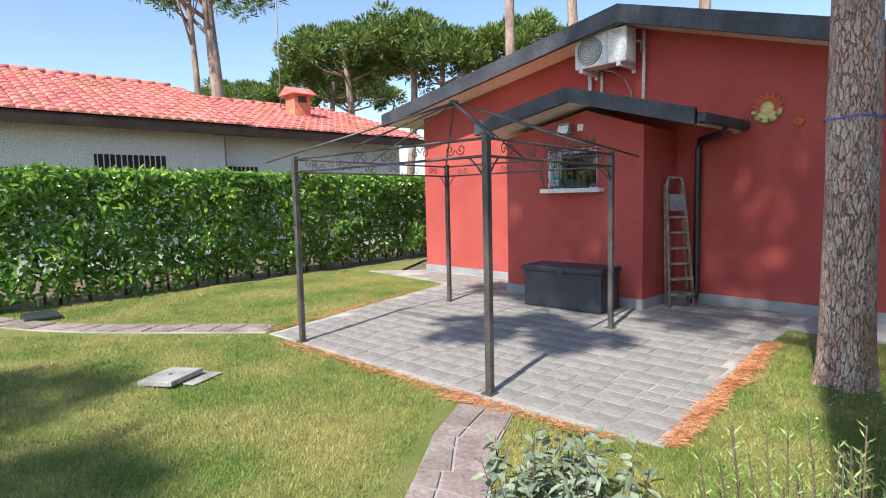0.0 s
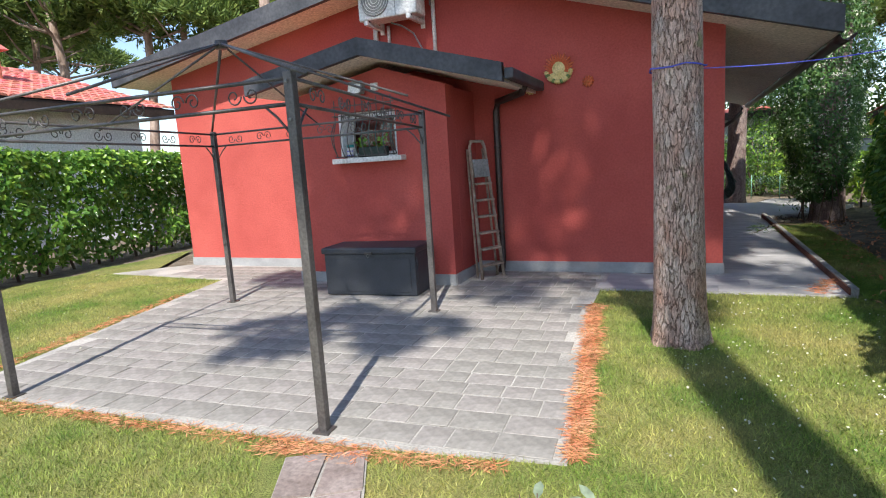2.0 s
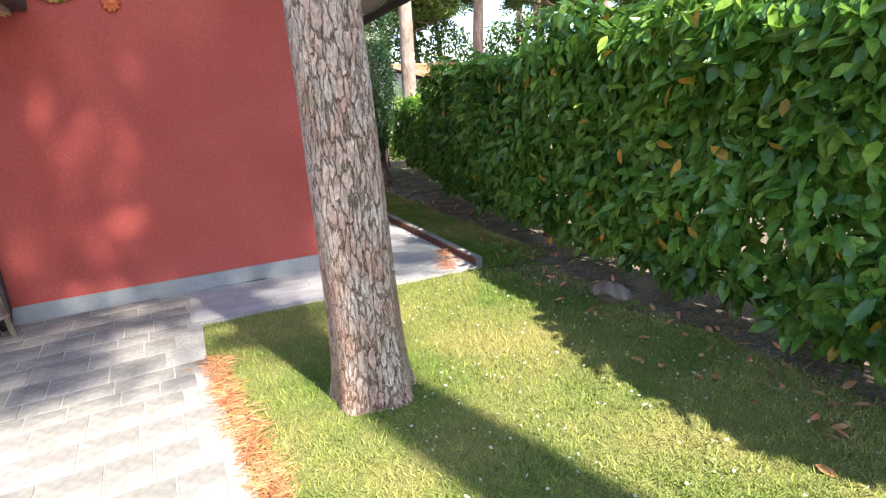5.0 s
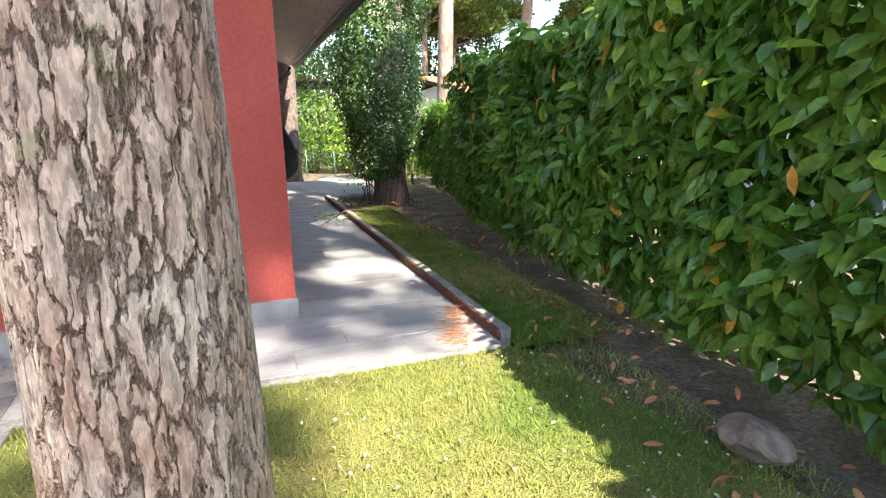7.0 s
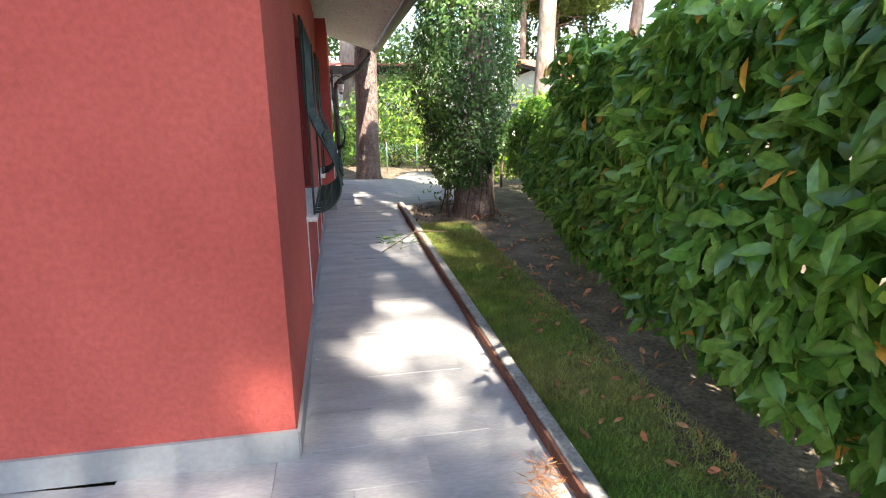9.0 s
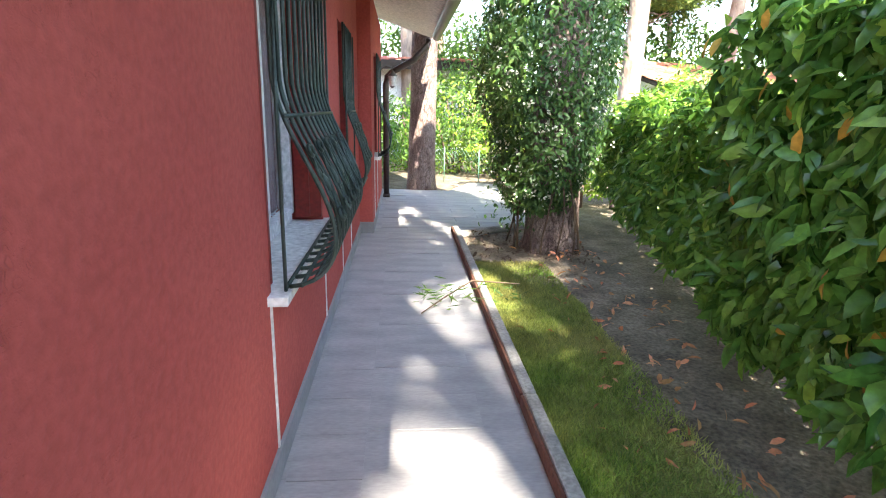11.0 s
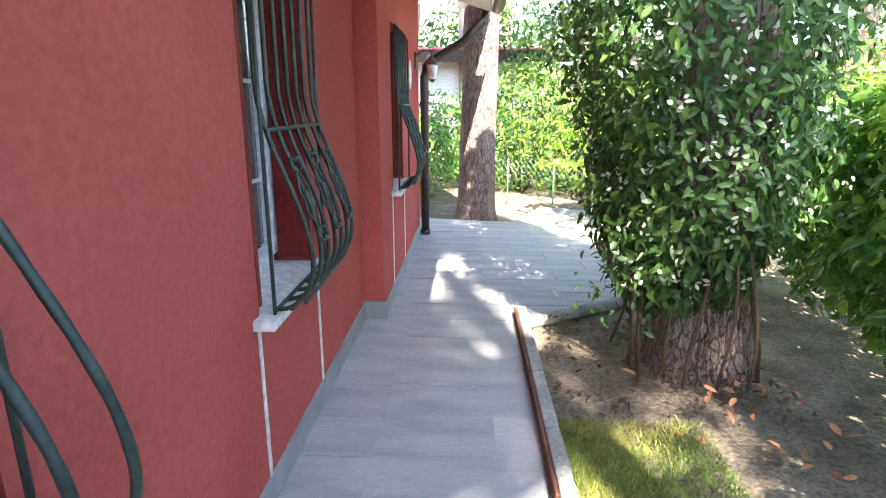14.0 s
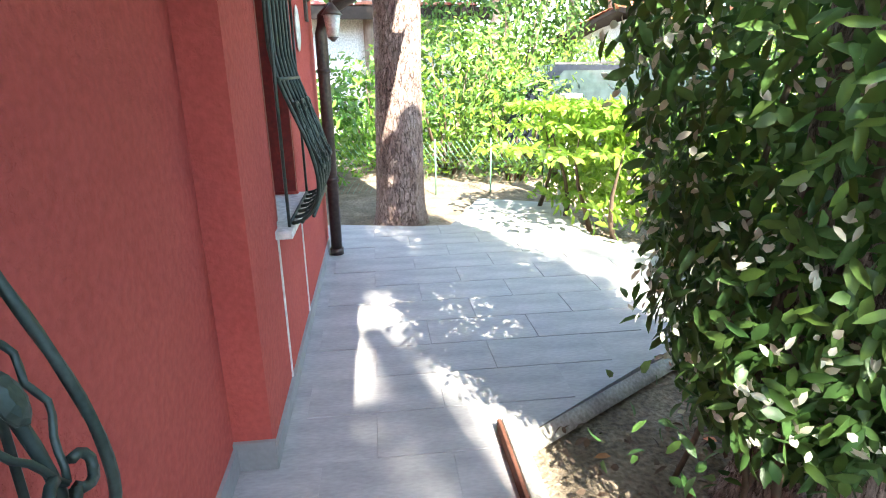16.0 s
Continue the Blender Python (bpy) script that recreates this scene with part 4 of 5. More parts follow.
umbrella_crown(far_pine, (0.3, 0.0, 8.8), 3.6, 1.8, 80, 170)

# the tree wrapped in flowering star jasmine
iv = thing("jasmine_tree", (2.3, 12.75, -0.03), "thick old pine trunk wrapped in flowering star jasmine", "tree")
trunk_mesh("trunk", (0, 0, -0.05), (0.05, 0.1, 5.2), 0.26, 0.2, BARK_GREY, iv, 170, 300, 0.30, 0.03, 0.08)
for k in range(9):
    a = 2.8 + k * 0.3
    r = 0.33 + 0.22 * rng.random()
    pts = [(r * math.cos(a) * (1 - 0.35 * f) + 0.04 * math.sin(f * 7 + k), r * math.sin(a) * (1 - 0.35 * f) + 0.04 * math.cos(f * 6 + k), 1.5 * f) for f in np.linspace(0, 1, 9)]
    tube("vine_stem", pts, 0.006 + 0.008 * rng.random(), TWIG, iv, 5)


def jasmine(n, size):
    z = 0.40 + 4.6 * rng.random(n) ** 1.15
    a = rng.uniform(0, 2 * math.pi, n)
    prof = np.interp(z, [0.4, 0.62, 0.9, 1.8, 3.0, 4.4, 5.1], [0.32, 0.46, 0.60, 0.74, 0.80, 0.66, 0.25])
    bumps = np.array([noise.noise(Vector((math.cos(q) * 1.6, math.sin(q) * 1.6, zz * 1.4))) for q, zz in zip(a, z)])
    r = prof * (1 + 0.32 * bumps) * rng.uniform(0.72, 1.06, n)
    nr = np.stack([np.cos(a), np.sin(a), np.full(n, 0.25)], 1)
    p = np.stack([0.86 * r * np.cos(a) - 0.14, 0.86 * r * np.sin(a), z], 1)
    return p, nr


p, nr = jasmine(22000, 0.08)
v, f = leaf_arrays(p, nr, 0.072, 0.030, 0.5)
bulk("foliage", v, f, IVY, iv)["kind"] = "stuff"
p, nr = jasmine(3500, 0.08)
v, f = leaf_arrays(p + nr * 0.03, nr, 0.07, 0.03, 0.5)
bulk("young_foliage", v, f, SHRUB, iv)["kind"] = "stuff"
p, nr = jasmine(1100, 0.08)
p = np.repeat(p + nr * 0.05, 4, axis=0) + rng.normal(0, 0.018, (4400, 3))
v, f = leaf_arrays(p, np.repeat(nr, 4, axis=0), 0.036, 0.020, 0.0)
bulk("blossom", v, f, BLOSSOM, iv)["kind"] = "stuff"
# loose shoots round the foot
p = np.column_stack([rng.normal(-0.46, 0.12, 130), rng.normal(-0.1, 0.2, 130), rng.uniform(0.2, 0.7, 130)])
v, f = leaf_arrays(p, rng.normal(0, 1, (130, 3)) + np.array([-0.5, -0.5, 0.5]), 0.07, 0.03)
bulk("low_growth", v, f, IVY, iv)["kind"] = "stuff"


# ---------- hedges ----------
def hedge(name, label, line, height, depth, n_leaf, size, wid, top_new, mats, lumpy=0.12, base=0.25, droop=0.45, end_cap=True, hvar=0.06, both=False):
    """A hedge along a line of (x, y) points: leaves on an uneven shell facing the left hand of the line, over dark stems."""
    h = thing(name, (line[0][0], line[0][1], 0), label, "hedge")
    o = np.array([line[0][0], line[0][1]])
    seg = np.array(line, dtype=float)
    d = np.diff(seg, axis=0)
    L = np.hypot(d[:, 0], d[:, 1])
    cum = np.concatenate([[0], np.cumsum(L)])

    def at(s):
        i = np.clip(np.searchsorted(cum, s, side="right") - 1, 0, len(L) - 1)
        f = ((s - cum[i]) / L[i])[:, None]
        t = d[i] / L[i][:, None]
        return seg[i] + d[i] * f, np.stack([-t[:, 1], t[:, 0]], 1)

    def shell(n, inner=0.0):
        s = rng.uniform(0, cum[-1], n)
        q = rng.random(n)
        top = q > 0.72
        z = np.where(top, height, base * 0.4 + (height - base * 0.4) * rng.random(n) ** 0.85)
        w = np.where(top, rng.uniform(-depth, 0, n), 0.0)
        if both:
            w = np.where(~top & (rng.random(n) < 0.4), -depth, w)
        c, nn = at(s)
        lum = np.array([noise.fractal(Vector((a * 1.1, zz * 1.4 + 5, ww)), 1.0, 2.0, 3) for a, zz, ww in zip(s, z, w)])
        under = np.clip((base + 0.15 - z) / (base + 0.15), 0, 1)
        w = w + lumpy * lum - under * 0.28 * depth - inner - 0.05 * rng.random(n)
        z = z + np.where(top, hvar * 1.6 * lum, 0) - np.where(top, inner, 0)
        z = np.maximum(z, 0.03)
        pos = np.column_stack([c - o + nn * w[:, None], z])
        nrm = np.column_stack([nn * np.where(top, 0.25, 1.0)[:, None] * np.where(both & (w < -depth * 0.6) & ~top, -1, 1)[:, None], np.where(top, 1.0, 0.35)])
        return pos, nrm, z
    p, nr, z = shell(n_leaf)
    v, f = leaf_arrays(p, nr, size, wid, droop, spread=1.1)
    bulk("foliage", v, f, mats[0], h)["kind"] = "stuff"
    p, nr, z = shell(n_leaf // 2, 0.16)
    v, f = leaf_arrays(p, nr, size, wid, droop)
    bulk("inner_foliage", v, f, mats[0], h)["kind"] = "stuff"
    p, nr, z = shell(int(n_leaf * top_new))
    keep = rng.random(len(z)) < np.clip((z / height - 0.45) * 1.6, 0.08, 1)
    v, f = leaf_arrays(p[keep] + nr[keep] * 0.03, nr[keep] + np.array([0, 0, 0.5]), size * 0.95, wid, 0.0)
    bulk("young_foliage", v, f, mats[1], h)["kind"] = "stuff"
    for k in range(int(cum[-1] / 0.42)):
        s = np.array([(k + 0.5 * rng.random()) * 0.42])
        c, nn = at(s)
        c = c[0] - o - nn[0] * depth * 0.55
        pts = [(c[0] + 0.08 * math.sin(k + f * 3), c[1] + 0.08 * math.cos(k * 2 + f * 4), -0.06 + f * height * 0.8) for f in (0, 0.25, 0.5, 0.75, 1)]
        tube("stem", pts, [0.028, 0.022, 0.018, 0.012, 0.006], TWIG, h, 5)
    # dense dark heart of twigs and leaves
    p, nr, z = shell(n_leaf // 3, depth * 0.45)
    v, f = leaf_arrays(p, nr, size * 1.2, wid * 1.3, droop)
    bulk("heart_foliage", v, f, mats[0], h)["kind"] = "stuff"
    return h, shell


hr, shell = hedge("laurel_hedge", "tall glossy cherry laurel hedge with hanging leaves", [(1.55, 2.2), (1.78, 5.0), (1.95, 7.0), (2.25, 9.2), (2.42, 9.9)], 1.80, 0.95, 14000, 0.135, 0.060, 0.12, (LAUREL, LAUREL_NEW), 0.20, 0.34, 0.8, hvar=0.16)
p, nr, z = shell(150)
v, f = leaf_arrays(p + nr * 0.05, nr, 0.12, 0.05, 0.9)
bulk("yellow_foliage", v, f, LEAF_YELLOW, hr, "yellowed orange leaves")["kind"] = "stuff"
# the leaves that stand out singly
one_v, one_f = leaf_arrays(np.zeros((1, 3)), np.array([[0.0, 0.0, 1.0]]), 0.14, 0.058, 0.0)
leaf_me = bpy.data.meshes.new("leaf")
leaf_me.from_pydata([tuple(q) for q in one_v], [], [tuple(int(i) for i in q) for q in one_f])
leaf_me.materials.append(LAUREL)
p, nr, z = shell(1800)
near = np.argsort(np.abs(p[:, 1] - 4.2) + np.abs(z - 1.0))[:300]
for i in near:
    ob = new("leaf", leaf_me)
    ob.parent = hr
    q = Vector(nr[i] + rng.normal(0, 0.35, 3)).to_track_quat("Z", "Y")
    ob.matrix_local = Matrix.Translation(p[i] + nr[i] * 0.05) @ q.to_matrix().to_4x4() @ pose(0, 0, 0, 0, 0, rng.uniform(0, 360))

hedge("laurel_hedge", "lower sunlit laurel hedge with loose bright shoots", [(2.40, 9.5), (2.85, 11.6), (3.3, 14.3)], 1.32, 0.9, 6500, 0.125, 0.05, 0.6, (LAUREL, LAUREL_NEW), 0.24, 0.3, 0.4, hvar=0.3)
hedge("laurel_hedge", "clipped cherry laurel hedge with bright new growth on top", [(-10.6, 11.5), (-9.9, 7.0), (-9.2, 2.9), (-9.0, 0.7), (-9.1, -4.0)], 2.02, 1.0, 17000, 0.135, 0.060, 0.5, (LAUREL, LAUREL_NEW), 0.24, 0.22, 0.35, hvar=0.03)
hedge("laurel_hedge", "low bright laurel hedge beside the drive gate", [(4.9, 15.35), (3.35, 15.75), (2.95, 17.3)][::-1], 1.08, 0.8, 4200, 0.10, 0.045, 0.5, (LAUREL_NEW, LAUREL_NEW), 0.10, 0.2, 0.2)


def shrub(at, rad, h, n, size, mats, label):
    s = thing("shrub", at, label, "shrub", "shrubs at the end of the drive")
    u = rng.normal(0, 1, (n, 3))
    u /= np.linalg.norm(u, axis=1)[:, None]
    lum = np.array([noise.noise(Vector(q) * 2.1 + Vector(at)) for q in u])
    p = u * np.array([rad, rad * 0.8, h * 0.55]) * (1 + 0.34 * lum)[:, None] * rng.uniform(0.5, 1.0, (n, 1)) ** 0.5
    p[:, 2] = np.maximum(p[:, 2] + h * 0.5, 0.04)
    k = n * 2 // 3
    v, f = leaf_arrays(p[:k], u[:k], size, size * 0.42, 0.3)
    bulk("foliage", v, f, mats[0], s)["kind"] = "stuff"
    v, f = leaf_arrays(p[k:] * 1.03, u[k:], size, size * 0.42, 0.2)
    bulk("young_foliage", v, f, mats[1], s)["kind"] = "stuff"
    for i in range(7):
        a = i * 0.9
        tube("stem", [(0.1 * math.cos(a), 0.1 * math.sin(a), -0.06), (0.3 * rad * math.cos(a), 0.3 * rad * math.sin(a), h * 0.4), (0.55 * rad * math.cos(a), 0.5 * rad * math.sin(a), h * 0.8)], [0.02, 0.014, 0.006], TWIG, s, 5)


shrub((-0.2, 19.0, 0), 1.1, 1.2, 2600, 0.11, (LAUREL, SHRUB), "dark green shrub at the house end")
shrub((1.9, 19.6, 0), 1.2, 2.0, 3000, 0.11, (SHRUB, LAUREL_NEW), "dense sunlit green shrub")
shrub((0.9, 20.2, 0), 1.2, 1.5, 2600, 0.12, (LAUREL, SHRUB), "dark broad-leaved shrub behind the pine")
shrub((2.75, 18.9, 0), 0.9, 1.35, 2200, 0.10, (SHRUB, LAUREL_NEW), "light green shrub beside the gate post")
shrub((3.4, 22.5, 0), 1.7, 3.9, 4000, 0.15, (SHRUB, SHRUB), "tall bushy green evergreen by the road")
shrub((5.8, 24.5, 0), 2.6, 2.0, 3000, 0.14, (LAUREL_NEW, LAUREL_NEW), "bright clipped hedge over the road")
shrub((9.0, 24.0, 0), 2.6, 2.2, 3000, 0.14, (SHRUB, LAUREL_NEW), "bright green bushes over the road")
shrub((6.5, 17.5, 0), 1.4, 2.2, 2400, 0.13, (SHRUB, LAUREL_NEW), "light green bush by the fence")

for bx_, by_, bh in ((13.0, 36.0, 6.5), (19.0, 33.0, 6.0), (7.5, 40.0, 6.5), (1.5, 38.0, 6.0), (24.0, 28.0, 5.5)):
    shrub((bx_, by_, 0), 3.6, bh, 3600, 0.34, (SHRUB, SHRUB), "large leafy tree crown beyond the road")

# ---------- neighbours' houses ----------
def tiled_roof(name, x0, x1, y0, y1, z_eave, z_ridge, parent, mat, pitch_x=True, step=0.21, row=0.36):
    """A slope rising from x0 to x1, of rounded tiles in rows."""
    nx = int(abs(x1 - x0) / row)
    ny = int((y1 - y0) / step)
    vs, fs = [], []
    th = math.atan2(z_ridge - z_eave, abs(x1 - x0))
    sx = 1 if x1 > x0 else -1
    for i in range(nx):
        for j in range(ny):
            b = len(vs)
            for e in (0, 1.12):
                x = x0 + sx * (i + e) * row
                z = z_eave + (i + e) * row * math.tan(th) + (0.045 if e == 0 else 0.012)
                for k in range(5):
                    a = math.pi * k / 4
                    vs.append((x, y0 + (j + 0.5) * step - math.cos(a) * step * 0.5, z + math.sin(a) * 0.062))
            for k in range(4):
                fs.append((b + k, b + k + 1, b + 6 + k, b + 5 + k))
            fs.append((b, b + 1, b + 2, b + 3, b + 4))
    ob = raw(name, vs, fs, mat, parent)
    ob["kind"] = "stuff"
    return ob


def neighbour(at, w, l, eave, ridge, label, wall=WHITE, tile=TILE_RED, rz=0.0, fine=True, over=0.7, windows=()):
    """A bungalow: walls w by l, ridge along y, eaves overhanging."""
    h = thing("neighbour_house", at, label, "house", "neighbouring houses", rz=rz)
    prism("wall", [(-w / 2, 0), (w / 2, 0), (w / 2, eave), (0, ridge - 0.25), (-w / 2, eave)], 0, l, wall, h)
    e = w / 2 + over
    drop = (ridge - eave) / (w / 2) * over
    top = [(-e, eave - drop), (0, ridge), (e, eave - drop)]
    roof = roof_slab("roof", top, -0.6, l + 0.6, 0.12, FASCIA_BROWN, h)
    for s in (1, -1):
        box("fascia", (s * e, l / 2, eave - drop - 0.08), (0.06, l + 1.2, 0.24), FASCIA_BROWN, h)
        t = tiled_roof("roof_tiles", s * (e + 0.05), 0, -0.65, l + 0.65, eave - drop + 0.02, ridge + 0.02, roof, tile, step=0.24 if fine else 0.5, row=0.38 if fine else 0.7)
    for k in range(int(l / 0.4) + 3):
        tube("ridge_tile", [(0, -0.65 + k * 0.4, ridge + 0.03), (0, -0.65 + k * 0.4 + 0.44, ridge + 0.045)], [0.11, 0.095], tile, roof, 8)
    for (s, y, z, ww, hh_) in windows:
        wi = box("window", (s * (w / 2 + 0.005), y, z), (0.03, ww, hh_), FASCIA_BROWN, h)
        for k in range(int(ww / 0.12)):
            box("grille_bar", (s * (w / 2 + 0.05), y - ww / 2 + 0.06 + k * 0.12, z), (0.02, 0.02, hh_), AC_WHITE, wi)
    return h


n1 = neighbour((-18.2, -9.5, 0), 9.0, 15.2, 3.60, 5.15, "white bungalow with a red clay tile roof", windows=((1, 13.0, 2.36, 1.5, 0.56),))
n2 = neighbour((-18.6, 5.9, 0), 9.0, 5.9, 3.60, 4.95, "white bungalow wing with a red clay tile roof", windows=((1, 0.4, 2.25, 0.9, 0.4),))
ch = thing("chimney", (-16.2, 9.25, 4.2), "small brick chimney with a tiled cap", "chimney")
box("shaft", (0, 0, 0.35), (0.6, 0.6, 0.8), TERRACOTTA, ch, 0.01)
prism("cap", [(-0.48, 0.75), (0.48, 0.75), (0, 1.02)], -0.45, 0.45, TILE_RED, ch)
# dark plate on the shaft, painted as the shade inside the opening
box("opening", (0.305, 0, 0.6), (0.02, 0.3, 0.2), DARK, ch)
an = thing("aerial_mast", (-17.5, 9.3, 4.6), "thin television aerial mast on the roof", "aerial")
tube("mast", [(0, 0, 0), (0, 0, 4.3)], 0.025, GREY_DARK, an, 6)
tube("boom", [(-0.5, -0.9, 4.0), (0.5, 0.9, 4.2)], 0.012, GREY_DARK, an, 5)
for k in range(6):
    f = k / 5 - 0.5
    tube("element", [(f - 0.2, f * 1.8 + 0.12, 4.1 + f * 0.2), (f + 0.2, f * 1.8 - 0.12, 4.1 + f * 0.2)], 0.006, GREY_DARK, an, 4)
neighbour((-6.5, 26.0, 0), 5.0, 9.0, 2.62, 2.8, "white house with a dark eaves line behind the shrubs", rz=-86, fine=False)
neighbour((8.2, 27.5, 0), 5.0, 8.0, 2.35, 3.0, "pale blue house with a terracotta roof", WHITE, TERRACOTTA, rz=-72, fine=False)
white_wall = thing("neighbour_house", (9.6, 5.5, 0), "plain pale grey-blue wall of a house behind the hedge", "house", "neighbouring houses")
box("wall", (0, 0, 1.9), (6, 9.5, 3.8), WHITE, white_wall)
box("roof", (0, 0, 3.88), (6.6, 10.1, 0.16), FASCIA_BROWN, white_wall)

# ---------- background trees ----------
def far_at(x, y):
    return (x, y, -0.05)


pine(far_at(-29.0, 11.5), 13.0, 0.42, 3.6, 2.4, 50, 90, bend=0.5)
pine(far_at(-29.6, 10.8), 12.5, 0.22, 2.0, 1.4, 20, 60, bend=0.3)
far_pine_a = pine(far_at(-31, 21), 11.5, 0.30, 4.2, 3.0, 90, 110, bend=0.6, size=0.4, wid=0.06)
for x, y, r, s in ((-27, 22.5, 70, 1.0), (-35, 22, 140, 0.95), (-24, 24, 220, 0.9), (-21, 28, 300, 0.95), (-38, 17, 30, 0.78), (-46, 14, 90, 0.75), (-55, 8, 200, 0.8), (-17, 33, 10, 0.95), (-62, 2, 50, 0.8), (-42, 28, 100, 1.0), (-12, 38, 190, 0.9)):
    copy_thing(far_pine_a, pose(x, y, -0.05, 0, 0, r)).scale = (s, s, s)
bare = pine(far_at(-13.2, 17.2), 16.0, 0.24, 3.4, 1.6, 40, 80, bend=-0.5)
for x, y, r in ((-11.5, 18.6, 100), (-7.8, 19.5, 200), (1.0, 24.0, 60)):
    copy_thing(bare, pose(x, y, -0.05, 0, 0, r))
pine(far_at(6.0, 20.5), 13.0, 0.26, 3.2, 1.6, 40, 80, bend=0.2, label="tall pine with a pale bare trunk beside the road")
for x, y, r, s in ((12, 27, 40, 1.0), (16, 22, 90, 1.0), (9, 36, 10, 1.0), (20, 33, 200, 1.1), (3, 42, 260, 1.0), (27, 25, 130, 1.0), (14, 44, 180, 1.1), (-3, 46, 20, 1.0), (24, 42, 80, 1.1), (34, 34, 0, 1.1), (0.5, 33, 20, 0.62), (5, 31, 80, 0.6), (9, 30, 140, 0.62), (13, 36, 210, 0.65), (18, 29, 300, 0.6), (22, 36, 10, 0.7), (27, 33, 60, 0.68), (-3, 36, 120, 0.7), (30, 42, 170, 0.8), (16, 40, 250, 0.75), (7, 40, 330, 0.75), (11, 33, 60, 0.55), (24, 28, 75, 0.6)):
    copy_thing(far_pine_a, pose(x, y, -0.05, 0, 0, r)).scale = (s, s, s)
# pines behind the walker, whose shade lies on the lawn, patio and wall
shade = pine(far_at(2.2, -3.6), 15.0, 0.30, 3.6, 1.9, 100, 190, bend=0.15, size=0.32, wid=0.034)
# extra crown lobes, added where they shade the annexe, wall corner and patio
for lx, ly, lz, lr, lc, lp in ((-2.7, -1.0, 13.6, 1.7, 34, 230), (1.15, -0.3, 13.6, 1.1, 12, 230), (-2.3, -1.6, 10.6, 0.95, 13, 130)):
    umbrella_crown(shade, (lx, ly, lz), lr, lr * 0.7, lc, lp, size=0.30, wid=0.034)
    root = (0.1, -0.1, lz - 1.4) if lz > 12 else (-1.5, -0.9, 13.2)
    tube("limb", [root, ((root[0] + lx) * 0.5, (root[1] + ly) * 0.5, (root[2] + lz) * 0.5 + 0.1), (lx, ly, lz + 0.1)], [0.06, 0.035, 0.015], BARK_FAR, shade, 6)
copy_thing(shade, pose(0.6, -16.0, -0.05, 0, 0, 120))
# two added pines beside the hedge, only to shade the walkway and jasmine
pine(far_at(3.2, 2.0), 11.2, 0.20, 2.0, 1.4, 20, 130, bend=0.1, size=0.30, wid=0.032)
pine(far_at(3.6, 4.3), 11.2, 0.20, 2.0, 1.4, 26, 130, bend=0.1, size=0.30, wid=0.032)

# ---------- car beyond the low hedge ----------
car = thing("car", (5.0, 19.6, 0), "dark navy estate car parked beyond the low hedge", "car", rz=-8)
side = [(-2.2, 0.35), (2.2, 0.35), (2.22, 0.8), (1.5, 0.98), (0.9, 1.42), (-1.6, 1.46), (-2.1, 0.98), (-2.25, 0.7)]
prism("body", side, -0.85, 0.85, CAR_PAINT, car)
prism("side_window", [(1.28, 0.99), (0.82, 1.36), (-0.2, 1.38), (-0.2, 0.99)], -0.858, -0.85, CAR_GLASS, car)
prism("side_window", [(-0.28, 0.99), (-0.28, 1.38), (-1.5, 1.38), (-1.85, 0.99)], -0.858, -0.85, CAR_GLASS, car)
for sx in (-0.3, -1.0):
    box("roof_rail", (sx, -0.7, 1.475), (1.2, 0.03, 0.03), IRON, car)
for sx in (-1.35, 1.35):
    for sy in (-0.8, 0.8):
        w = tube("wheel", [(sx, sy - 0.1, 0.32), (sx, sy + 0.1, 0.32)], 0.32, RUBBER, car, 20)
        tube("rim", [(sx, sy - 0.105, 0.32), (sx, sy + 0.105, 0.32)], 0.2, GREY_DARK, w, 12)
gp = thing("gate_post", (3.02, 17.55, 0), "pale concrete gate post beside the low hedge", "post")
box("shaft", (0, 0, 0.55), (0.16, 0.16, 1.1), CONCRETE, gp, 0.01)
box("cap", (0, 0, 1.12), (0.2, 0.2, 0.05), CONCRETE, gp, 0.01)
fn = thing("wire_fence", (0, 0, 0), "green wire mesh fence at the end of the drive", "fence")
for k in range(5):
    x = 0.2 + k * 0.68
    tube("fence_post", [(x, 18.1, -0.05), (x, 18.1, 0.62)], 0.010, MESH_GREEN, fn, 6)
for k in range(40):
    x = 0.2 + k * 0.07
    tube("wire", [(x, 18.1, 0), (x + 0.2, 18.1, 0.3), (x, 18.1, 0.6)], 0.0022, MESH_GREEN, fn, 3)
fg = thing("mesh_gate", (3.35, 15.45, 0), "green wire mesh gate panel at the hedge end", "gate", rz=35)
for k in range(12):
    tube("wire", [(k * 0.05, 0, 0.05), (k * 0.05, 0, 0.95)], 0.003, MESH_GREEN, fg, 4)
for k in range(9):
    tube("wire", [(0, 0, 0.08 + k * 0.1), (0.55, 0, 0.08 + k * 0.1)], 0.003, MESH_GREEN, fg, 4)

# ---------- things on the lawn ----------
mh = thing("manhole_slab", (-4.15, 1.28, 0), "square weathered concrete inspection slab on the lawn", "slab", rz=28)
box("slab", (0, 0, 0.03), (0.36, 0.36, 0.045), KERB, mh, 0.008, m=pose(0, 0, 0, 2, -4, 0))
box("collar", (0.10, 0.11, 0.003), (0.40, 0.34, 0.012), KERB, mh, 0.006)
# dark disc on top of the slab, its colour stands for the hole's shade
tube("lifting_hole", [(0, 0, 0.045), (0, 0, 0.056)], 0.018, DARK, mh, 10)
bx = thing("valve_cover", (-8.3, 0.9, 0), "dark green plastic valve cover at the lawn edge", "cover")
box("lid", (0, 0, 0.03), (0.5, 0.4, 0.06), IRON_GREEN, bx, 0.02)
